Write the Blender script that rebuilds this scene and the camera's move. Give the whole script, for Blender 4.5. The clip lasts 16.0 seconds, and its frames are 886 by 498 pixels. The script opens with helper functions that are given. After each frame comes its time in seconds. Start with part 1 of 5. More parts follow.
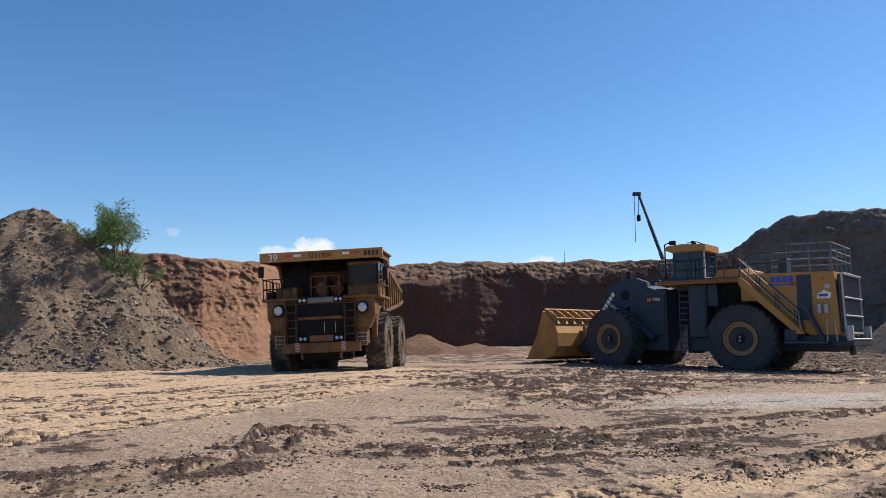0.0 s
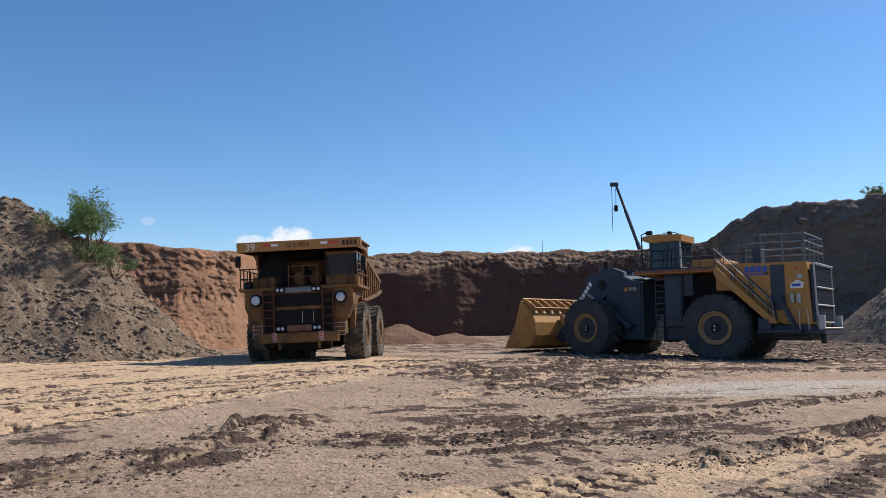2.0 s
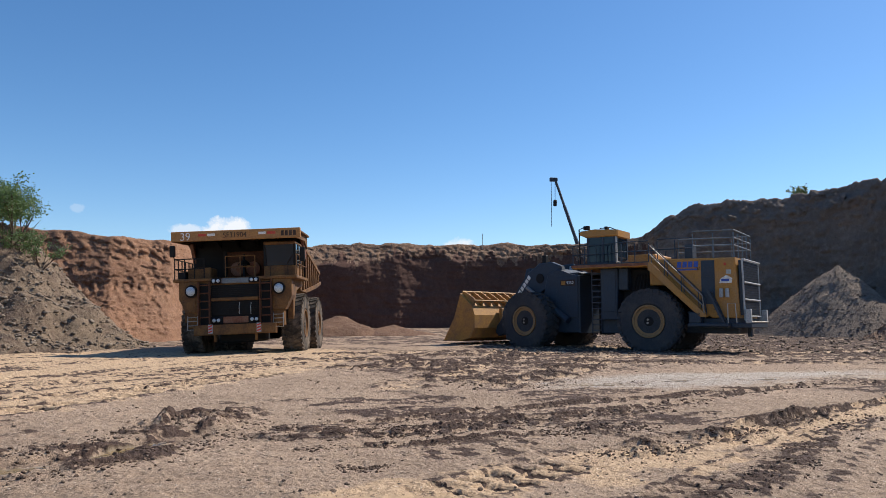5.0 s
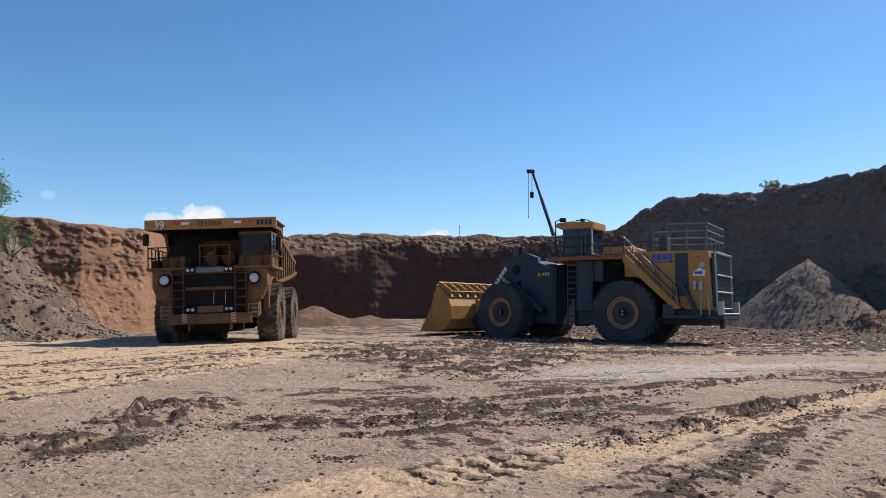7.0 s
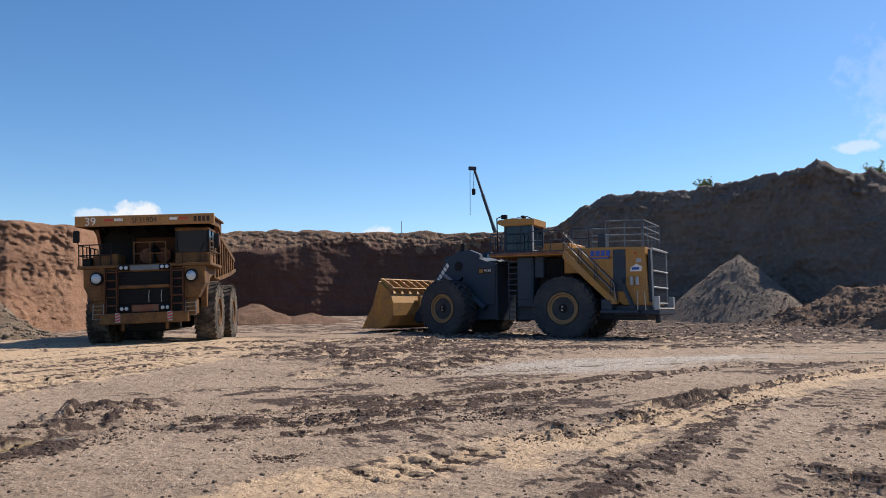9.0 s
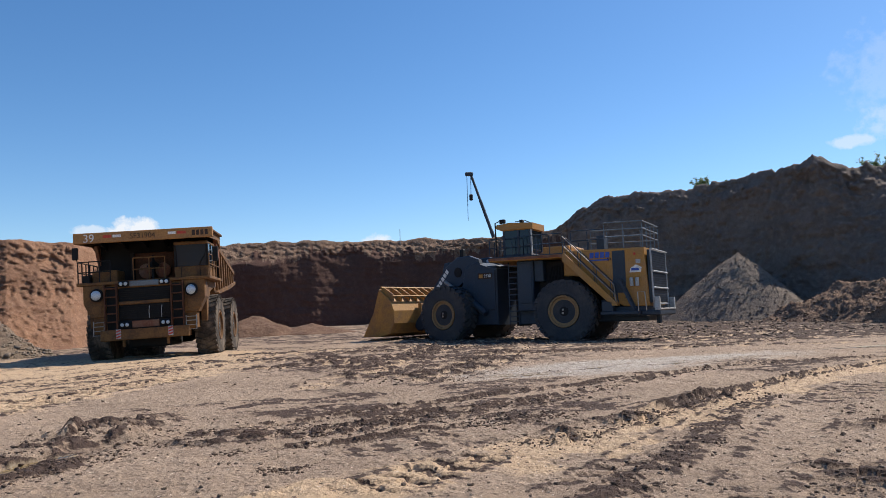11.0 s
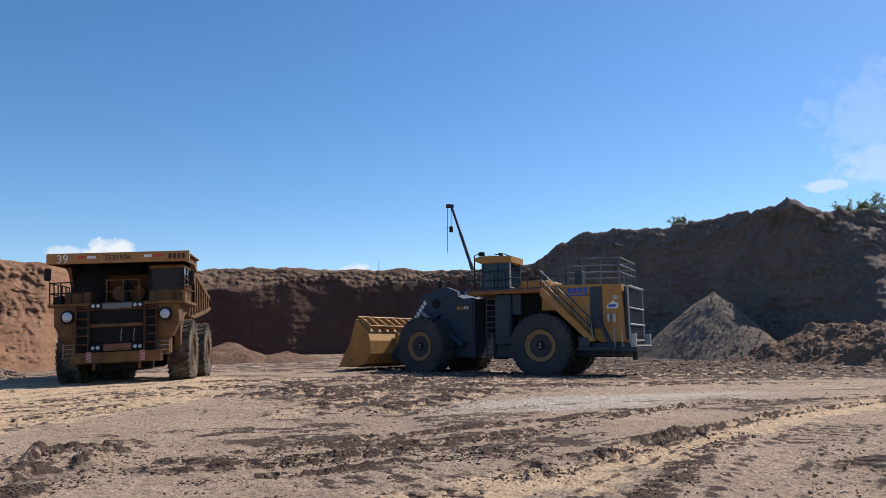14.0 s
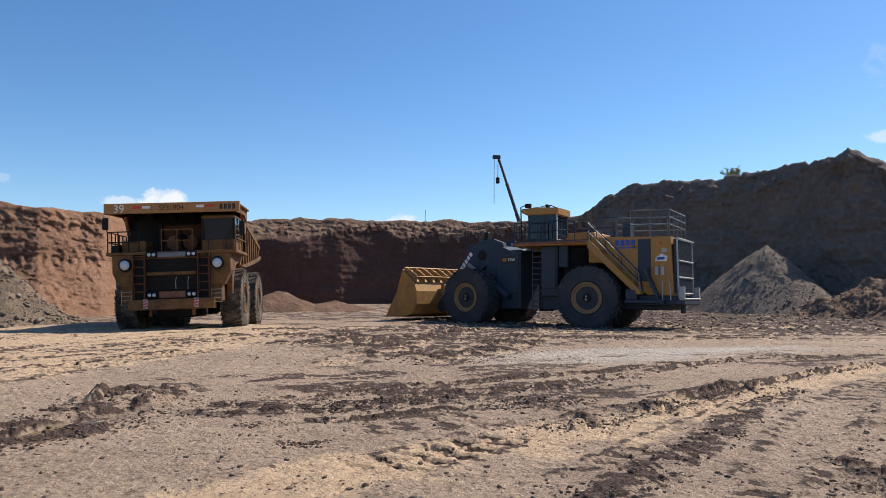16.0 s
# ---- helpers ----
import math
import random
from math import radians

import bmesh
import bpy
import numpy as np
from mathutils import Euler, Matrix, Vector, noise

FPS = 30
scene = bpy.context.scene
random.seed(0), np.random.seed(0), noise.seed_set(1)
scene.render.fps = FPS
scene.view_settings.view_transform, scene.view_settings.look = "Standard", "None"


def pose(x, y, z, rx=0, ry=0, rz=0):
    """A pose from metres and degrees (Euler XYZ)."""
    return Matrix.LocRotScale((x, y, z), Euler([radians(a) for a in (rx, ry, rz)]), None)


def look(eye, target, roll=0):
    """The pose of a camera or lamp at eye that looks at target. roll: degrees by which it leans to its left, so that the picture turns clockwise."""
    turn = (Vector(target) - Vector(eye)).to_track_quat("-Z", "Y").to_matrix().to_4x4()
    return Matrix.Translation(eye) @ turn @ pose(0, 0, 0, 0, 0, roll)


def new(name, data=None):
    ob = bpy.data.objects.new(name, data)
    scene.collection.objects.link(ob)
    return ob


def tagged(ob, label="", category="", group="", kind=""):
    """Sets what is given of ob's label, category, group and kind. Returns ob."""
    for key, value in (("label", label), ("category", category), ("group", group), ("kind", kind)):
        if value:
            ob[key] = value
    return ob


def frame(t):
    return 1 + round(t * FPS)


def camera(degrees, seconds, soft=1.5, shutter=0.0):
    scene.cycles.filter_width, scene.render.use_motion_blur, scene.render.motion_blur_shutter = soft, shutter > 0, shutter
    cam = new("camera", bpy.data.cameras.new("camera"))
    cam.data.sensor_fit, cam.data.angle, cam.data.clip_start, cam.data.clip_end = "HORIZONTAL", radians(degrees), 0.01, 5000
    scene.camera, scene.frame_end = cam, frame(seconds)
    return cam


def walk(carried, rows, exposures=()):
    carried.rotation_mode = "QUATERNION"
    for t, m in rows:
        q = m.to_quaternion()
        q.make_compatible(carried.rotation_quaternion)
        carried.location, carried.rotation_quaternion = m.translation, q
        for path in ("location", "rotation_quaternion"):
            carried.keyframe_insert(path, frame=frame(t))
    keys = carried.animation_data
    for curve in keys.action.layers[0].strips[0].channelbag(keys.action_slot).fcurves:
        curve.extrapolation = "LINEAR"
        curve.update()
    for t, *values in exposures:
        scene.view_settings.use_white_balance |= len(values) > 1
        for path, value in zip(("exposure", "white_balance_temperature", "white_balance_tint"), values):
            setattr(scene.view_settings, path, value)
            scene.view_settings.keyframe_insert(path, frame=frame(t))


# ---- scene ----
cam = camera(62.0, 16.0, 0.75)
EYE = (0.0, 0.0, 1.6)
# seconds, yaw, pitch, roll: a hand-held pan from one spot
ROWS = [
    (0.0, 0.0, 6.95, 0.0), (0.5, -0.216, 6.806, 0.006), (1.0, -0.685, 6.563, 0.017),
    (1.5, -1.144, 6.325, -0.069), (2.0, -1.683, 6.153, -0.097), (2.5, -2.293, 6.086, -0.122),
    (3.0, -2.924, 6.004, -0.021), (3.5, -3.801, 5.93, 0.108), (4.0, -5.022, 5.942, 0.121),
    (6.5, -7.266, 4.854, 0.366), (7.0, -8.133, 4.854, 0.451), (7.5, -9.534, 4.955, 0.485),
    (8.0, -11.149, 4.958, 0.531), (8.5, -12.279, 4.66, 0.458), (11.0, -12.722, 5.116, -1.727),
    (11.5, -12.817, 5.888, -2.087), (12.0, -12.93, 6.887, -0.958), (12.5, -13.523, 8.085, -0.674),
    (13.0, -14.202, 8.657, -0.486), (13.5, -14.662, 8.534, -0.46), (14.0, -14.4, 7.512, -0.245),
    (14.5, -13.391, 6.248, -0.059), (15.0, -12.294, 5.335, 0.185), (15.5, -11.488, 4.47, 0.411),
    (16.0, -10.804, 3.727, 0.414),
]
walk(cam, [(t, pose(*EYE, 0, 0, yaw) @ pose(0, 0, 0, 90 + pitch) @ pose(0, 0, 0, 0, 0, roll)) for t, yaw, pitch, roll in ROWS],
     exposures=[(0.0, 0.30, 6250, 10), (4.0, 0.30, 6250, 10), (8.5, 0.28, 6250, 10), (11.0, 0.26, 6200, 10), (13.2, 0.20, 6100, 10), (14.5, 0.25, 6200, 10), (16.0, 0.30, 6250, 10)])

# ---- light ----
SUN_AZ, SUN_EL = 64.0, 47.0
world = bpy.data.worlds.new("sky")
scene.world = world
world.use_nodes = True
wn, wl = world.node_tree.nodes, world.node_tree.links
wn.clear()
sky = wn.new("ShaderNodeTexSky")
sky.sky_type = "NISHITA"
sky.sun_disc = False
sky.sun_elevation, sky.sun_rotation = radians(SUN_EL), radians(SUN_AZ)
sky.altitude, sky.air_density, sky.dust_density, sky.ozone_density = 1200, 1.0, 0.5, 2.0
back = wn.new("ShaderNodeBackground")
back.inputs["Strength"].default_value = 0.114
wout = wn.new("ShaderNodeOutputWorld")
hue = wn.new("ShaderNodeHueSaturation")
hue.inputs["Saturation"].default_value = 1.22
wl.new(sky.outputs[0], hue.inputs["Color"])
# small fair-weather clouds low over the rim: direction, height, half width, half height, density
geo = wn.new("ShaderNodeTexCoord")
sep = wn.new("ShaderNodeSeparateXYZ")
wl.new(geo.outputs["Generated"], sep.inputs[0])


def wmath(op, a, b=None, c=None):
    q = wn.new("ShaderNodeMath")
    q.operation = op
    for k, v in enumerate((a, b, c)):
        if isinstance(v, (int, float)):
            q.inputs[k].default_value = v
        elif v is not None:
            wl.new(v, q.inputs[k])
    return q.outputs[0]


azim, elev = wmath("ARCTAN2", sep.outputs[0], sep.outputs[1]), wmath("ARCSINE", sep.outputs[2])
puff = wn.new("ShaderNodeTexNoise")
puff.inputs["Scale"].default_value, puff.inputs["Detail"].default_value, puff.inputs["Roughness"].default_value = 55.0, 6, 0.6
wl.new(geo.outputs["Generated"], puff.inputs["Vector"])
wisp = wmath("MULTIPLY_ADD", puff.outputs["Fac"], 2.6, -1.3)
cover = None
for a, e, wa, we, dense in ((-9.9, 6.5, 1.9, 1.25, 1.0), (-13.2, 6.6, 1.3, 0.5, 0.6), (-20.3, 7.75, 0.5, 0.35, 0.2), (7.6, 5.7, 1.3, 0.8, 0.9), (42.3, 10.9, 1.6, 0.5, 0.5), (46.5, 12.0, 4.0, 1.6, 0.32), (50, 15.5, 9.0, 4.0, 0.16)):
    du = wmath("MULTIPLY", wmath("SUBTRACT", azim, radians(a)), 1 / radians(wa))
    dv = wmath("MULTIPLY", wmath("SUBTRACT", elev, radians(e)), 1 / radians(we))
    d2 = wmath("ADD", wmath("MULTIPLY", du, du), wmath("MULTIPLY", dv, dv))
    body = wmath("MULTIPLY", wmath("ADD", wmath("SUBTRACT", 1.0, d2), wisp), 1.6)
    body = wmath("MULTIPLY", wmath("MINIMUM", wmath("MAXIMUM", body, 0.0), 1.0), dense)
    cover = body if cover is None else wmath("MAXIMUM", cover, body)
cloud = wn.new("ShaderNodeMix")
cloud.data_type = "RGBA"
cloud.inputs[7].default_value = (6.6, 6.7, 6.8, 1)
wl.new(cover, cloud.inputs[0])
wl.new(hue.outputs[0], cloud.inputs[6])
wl.new(cloud.outputs[2], back.inputs["Color"])
wl.new(back.outputs[0], wout.inputs[0])
sun = new("sun", bpy.data.lights.new("sun", "SUN"))
sun.data.energy, sun.data.angle, sun.data.color = 5.0, radians(0.53), (1.0, 0.90, 0.76)
sdir = Vector((math.sin(radians(SUN_AZ)) * math.cos(radians(SUN_EL)), math.cos(radians(SUN_AZ)) * math.cos(radians(SUN_EL)), math.sin(radians(SUN_EL))))
sun.matrix_world = look(sdir * 50, (0, 0, 0))


# ---- materials ----
def soil(name, tones, scale=1.0, bump=0.5, rough=0.95, attr=None):
    """Earth: three tones mixed at two scales, fine relief; attr: mask layers of churned mud with tread-mark shade, dry
    sand and water.
    """
    m = bpy.data.materials.new(name)
    m.use_nodes = True
    n, l = m.node_tree.nodes, m.node_tree.links
    b = n["Principled BSDF"]
    co = n.new("ShaderNodeNewGeometry")

    def tex(s, detail, ro=0.6):
        t = n.new("ShaderNodeTexNoise")
        t.inputs["Scale"].default_value, t.inputs["Detail"].default_value, t.inputs["Roughness"].default_value = s * scale, detail, ro
        l.new(co.outputs["Position"], t.inputs["Vector"])
        return t.outputs["Fac"]

    def ramp(src, lo, hi):
        r = n.new("ShaderNodeMapRange")
        r.inputs[1].default_value, r.inputs[2].default_value = lo, hi
        l.new(src, r.inputs[0])
        return r.outputs[0]

    def mix(f, a, c):
        x = n.new("ShaderNodeMix")
        x.data_type = "RGBA"
        for sock, v in ((x.inputs[0], f), (x.inputs[6], a), (x.inputs[7], c)):
            if isinstance(v, tuple):
                sock.default_value = (*v, 1)
            elif isinstance(v, (int, float)):
                sock.default_value = v
            else:
                l.new(v, sock)
        return x.outputs[2]

    big, mid, fine = tex(0.35, 5), tex(3.0, 6, 0.7), tex(22.0, 5, 0.7)
    col = mix(ramp(big, 0.38, 0.62), tones[0], tones[1])
    col = mix(ramp(mid, 0.48, 0.72), col, tones[2])
    spots = ramp(fine, 0.3, 0.75)
    bright = n.new("ShaderNodeMix")
    bright.data_type, bright.blend_type = "RGBA", "MULTIPLY"
    bright.inputs[0].default_value = 0.95
    l.new(col, bright.inputs[6])
    l.new(mix(spots, (0.55, 0.55, 0.55), (1.35, 1.33, 1.3)), bright.inputs[7])
    col = bright.outputs[2]
    flecks = tex(6.0, 9, 0.78)
    col = mix(ramp(flecks, 0.55, 0.62), col, tuple(0.5 * v for v in tones[1]))
    col = mix(ramp(tex(13.0, 7, 0.75), 0.60, 0.68), col, tuple(min(0.8, 1.5 * v) for v in tones[2]))
    pits, chips = tex(11.0, 3, 0.6), tex(17.0, 3, 0.65)
    if attr:
        a = n.new("ShaderNodeAttribute")
        a.attribute_name = attr
        sep = n.new("ShaderNodeSeparateColor")
        l.new(a.outputs["Color"], sep.inputs[0])
        def crisp(src, grainy, k, lo, hi):
            """A soft mask broken up into crumbs along its edge."""
            q = n.new("ShaderNodeMath")
            q.operation = "MULTIPLY_ADD"
            q.inputs[1].default_value = k
            l.new(grainy, q.inputs[0])
            l.new(src, q.inputs[2])
            return ramp(q.outputs[0], lo + 0.5 * k, hi + 0.5 * k)

        wet, dry, water = crisp(sep.outputs[0], flecks, 1.5, 0.38, 0.62), crisp(sep.outputs[1], mid, 1.2, 0.30, 0.75), sep.outputs[2]
        crust = crisp(a.outputs["Alpha"], mid, 0.8, 0.30, 0.70)
        sand = mix(ramp(mid, 0.35, 0.7), tones[3], tones[4])
        sand = mix(ramp(fine, 0.35, 0.8), sand, tones[5])
        sand = mix(ramp(flecks, 0.56, 0.64), sand, tuple(0.5 * v for v in tones[5]))
        clay = mix(ramp(mid, 0.35, 0.7), tones[8], tones[9])
        clay = mix(ramp(flecks, 0.57, 0.66), clay, tones[1])
        col = mix(dry, col, sand)
        col = mix(crust, col, clay)
        # crumbs of darker soil and pale chips of stone, on the drier ground
        col = mix(ramp(pits, 0.635, 0.67), col, (0.17, 0.115, 0.08))
        col = mix(ramp(chips, 0.67, 0.69), col, (0.66, 0.54, 0.42))
        mudcol = mix(ramp(fine, 0.40, 0.75), tones[6], tuple(2.2 * v for v in tones[6]))
        col = mix(wet, col, mudcol)
        col = mix(water, col, tones[7])
        rr = n.new("ShaderNodeMix")
        rr.inputs[2].default_value, rr.inputs[3].default_value = rough, 0.55
        l.new(crust, rr.inputs[0])
        r2 = n.new("ShaderNodeMix")
        r2.inputs[3].default_value = 0.12
        l.new(rr.outputs[0], r2.inputs[2])
        l.new(water, r2.inputs[0])
        l.new(r2.outputs[0], b.inputs["Roughness"])
    else:
        b.inputs["Roughness"].default_value = rough
    l.new(col, b.inputs["Base Color"])
    b.inputs["Specular IOR Level"].default_value = 0.25
    bp = n.new("ShaderNodeBump")
    bp.inputs["Strength"].default_value, bp.inputs["Distance"].default_value = bump, 0.07 if attr else 0.08
    h0 = n.new("ShaderNodeMath")
    h0.operation = "MULTIPLY_ADD"
    h0.inputs[1].default_value = 1.2
    l.new(flecks, h0.inputs[0])
    l.new(mid, h0.inputs[2])
    h = n.new("ShaderNodeMath")
    h.operation = "MULTIPLY_ADD"
    h.inputs[1].default_value = 0.5
    l.new(fine, h.inputs[0])
    l.new(h0.outputs[0], h.inputs[2])
    l.new(h.outputs[0], bp.inputs["Height"])
    if attr:
        dryer = n.new("ShaderNodeMath")
        dryer.operation = "MULTIPLY_ADD"
        dryer.inputs[1].default_value, dryer.inputs[2].default_value = -bump, bump
        l.new(water, dryer.inputs[0])
        l.new(dryer.outputs[0], bp.inputs["Strength"])
    l.new(bp.outputs[0], b.inputs["Normal"])
    return m


M_GROUND = soil("pit_floor_soil", ((0.42, 0.305, 0.215), (0.33, 0.237, 0.167), (0.49, 0.366, 0.264), (0.54, 0.375, 0.232), (0.64, 0.46, 0.295), (0.44, 0.305, 0.19), (0.058, 0.037, 0.028), (0.20, 0.145, 0.078), (0.36, 0.29, 0.225), (0.45, 0.375, 0.30)), 1.0, 0.75, 0.95, "soil")
M_RED = soil("red_earth", ((0.35, 0.19, 0.113), (0.23, 0.122, 0.075), (0.44, 0.27, 0.17)), 1.0, 1.0)
M_DARK = soil("brown_earth", ((0.095, 0.050, 0.038), (0.12, 0.062, 0.045), (0.15, 0.085, 0.06)), 0.8, 0.7)
M_GRAVEL = soil("grey_gravel", ((0.27, 0.20, 0.14), (0.15, 0.105, 0.078), (0.34, 0.265, 0.19)), 1.0, 1.0)
M_SHARD = soil("grey_stone", ((0.30, 0.245, 0.19), (0.15, 0.11, 0.085), (0.44, 0.37, 0.30)), 3.0, 0.6)
# pale earth of the rubble mound; on the far wall it paints sunlight
M_CROWN = soil("pale_topsoil", ((0.26, 0.16, 0.105), (0.16, 0.097, 0.066), (0.40, 0.275, 0.185)), 1.0, 1.0)
M_BANK = soil("grey_brown_bank", ((0.21, 0.16, 0.132), (0.16, 0.122, 0.10), (0.29, 0.225, 0.185)), 0.8, 1.0)
M_HEAP = soil("reddish_dirt", ((0.25, 0.145, 0.092), (0.17, 0.098, 0.064), (0.32, 0.20, 0.13)), 1.4, 1.0)
M_TALUS = soil("talus_gravel", ((0.24, 0.185, 0.145), (0.19, 0.15, 0.12), (0.32, 0.25, 0.195)), 1.6, 1.0)


# ---- terrain noise ----
def lattice(i, j, k):
    h = np.sin(i * 127.1 + j * 311.7 + k * 74.7) * 43758.5453
    return h - np.floor(h)


def vnoise(p):
    i = np.floor(p)
    f = p - i
    f = f * f * f * (f * (f * 6 - 15) + 10)
    total = 0
    for a in (0, 1):
        for b in (0, 1):
            for c in (0, 1):
                w = (f[:, 0] if a else 1 - f[:, 0]) * (f[:, 1] if b else 1 - f[:, 1]) * (f[:, 2] if c else 1 - f[:, 2])
                total = total + w * lattice(i[:, 0] + a, i[:, 1] + b, i[:, 2] + c)
    return total * 2 - 1


def fbm(x, y, z, freq, octaves=4, gain=0.5, ridged=False):
    p = np.stack([np.broadcast_to(v, np.shape(x)).ravel() for v in (x, y, z)], 1).astype(float) * freq
    out, amp = np.zeros(len(p)), 1.0
    for o in range(octaves):
        v = vnoise(p + 17.3 * o)
        out += amp * ((1 - 2 * np.abs(v)) if ridged else v)
        p, amp = p * 2.03, amp * gain
    return out.reshape(np.shape(x))


def step01(v, lo, hi):
    u = np.clip((v - lo) / (hi - lo), 0, 1)
    return u * u * (3 - 2 * u)


def sheet(name, X, Y, Z, material, wrap=False, flip=False):
    """A grid of points as one mesh."""
    nr, na = X.shape
    me = bpy.data.meshes.new(name)
    idx = np.arange(nr * na).reshape(nr, na)
    nxt = np.roll(idx, -1, 1) if wrap else idx[:, 1:]
    cur = idx if wrap else idx[:, :-1]
    q = np.stack([cur[:-1], nxt[:-1], nxt[1:], cur[1:]], -1).reshape(-1, 4)
    if flip:
        q = q[:, ::-1]
    me.vertices.add(nr * na)
    me.vertices.foreach_set("co", np.stack([X, Y, Z], -1).astype(np.float32).ravel())
    me.loops.add(q.size)
    me.loops.foreach_set("vertex_index", q.ravel().astype(np.int32))
    me.polygons.add(len(q))
    me.polygons.foreach_set("loop_start", np.arange(0, q.size, 4, dtype=np.int32))
    me.polygons.foreach_set("use_smooth", np.ones(len(q), bool))
    me.update(calc_edges=True)
    me.materials.append(material)
    return new(name, me)


# ---- pit floor ----
def floor_z(x, y):
    """The broad lie of the pit floor."""
    r = np.hypot(x, y)
    z = 0.018 * np.clip(np.where(y > 0, r, 0) - 44, 0, 60)
    z = z + 0.022 * np.clip(x + 7.9, -3, 5.5) * np.exp(-(((x + 5.5) / 7) ** 2 + ((y - 38) / 7) ** 2))
    return z - 0.10 * np.exp(-(((x + 7.0) / 4.5) ** 2 + ((y - 38) / 5) ** 2))


def curve_points(pts, n=24):
    """A smooth line through the points given."""
    p = np.array([pts[0], *pts, pts[-1]], float)
    out = []
    for k in range(1, len(p) - 2):
        for u in np.linspace(0, 1, n, endpoint=False):
            a, b, c, d = p[k - 1:k + 3]
            out.append(0.5 * (2 * b + (c - a) * u + (2 * a - 5 * b + 4 * c - d) * u * u + (3 * b - a - 3 * c + d) * u ** 3))
    out.append(p[-1])
    return np.array(out)


def along(x, y, line):
    """Distance across, and length along, a line, for all points."""
    best, s_at, side = np.full(x.shape, 1e9), np.zeros(x.shape), np.zeros(x.shape)
    s = 0.0
    for (ax, ay), (bx, by) in zip(line[:-1], line[1:]):
        L = math.hypot(bx - ax, by - ay)
        if L < 1e-6:
            continue
        ux, uy = (bx - ax) / L, (by - ay) / L
        t = np.clip((x - ax) * ux + (y - ay) * uy, 0, L)
        dx, dy = x - ax - t * ux, y - ay - t * uy
        d = np.hypot(dx, dy)
        near = d < best
        best = np.where(near, d, best)
        s_at = np.where(near, s + t, s_at)
        side = np.where(near, np.sign(ux * dy - uy * dx), side)
        s += L
    return best, s_at, side


GRID = np.random.default_rng(5).random((256, 256))


def flat_noise(x, y, freq, octaves=4, gain=0.5, ridged=False, seed=0):
    """Layered noise over the plan, about -1 to 1."""
    out, amp = np.zeros(np.shape(x)), 1.0
    for o in range(octaves):
        u, v = x * freq + 37.7 * o + 11.3 * seed, y * freq + 19.1 * o + 7.9 * seed
        i, j = np.floor(u), np.floor(v)
        fu, fv = u - i, v - j
        fu, fv = fu * fu * (3 - 2 * fu), fv * fv * (3 - 2 * fv)
        i, j = i.astype(int) & 255, j.astype(int) & 255
        i1, j1 = (i + 1) & 255, (j + 1) & 255
        n = (GRID[i, j] * (1 - fu) + GRID[i1, j] * fu) * (1 - fv) + (GRID[i, j1] * (1 - fu) + GRID[i1, j1] * fu) * fv
        n = n * 2 - 1
        out += amp * ((1 - 2 * np.abs(n)) if ridged else n)
        freq, amp = freq * 2.03, amp * gain
    return out


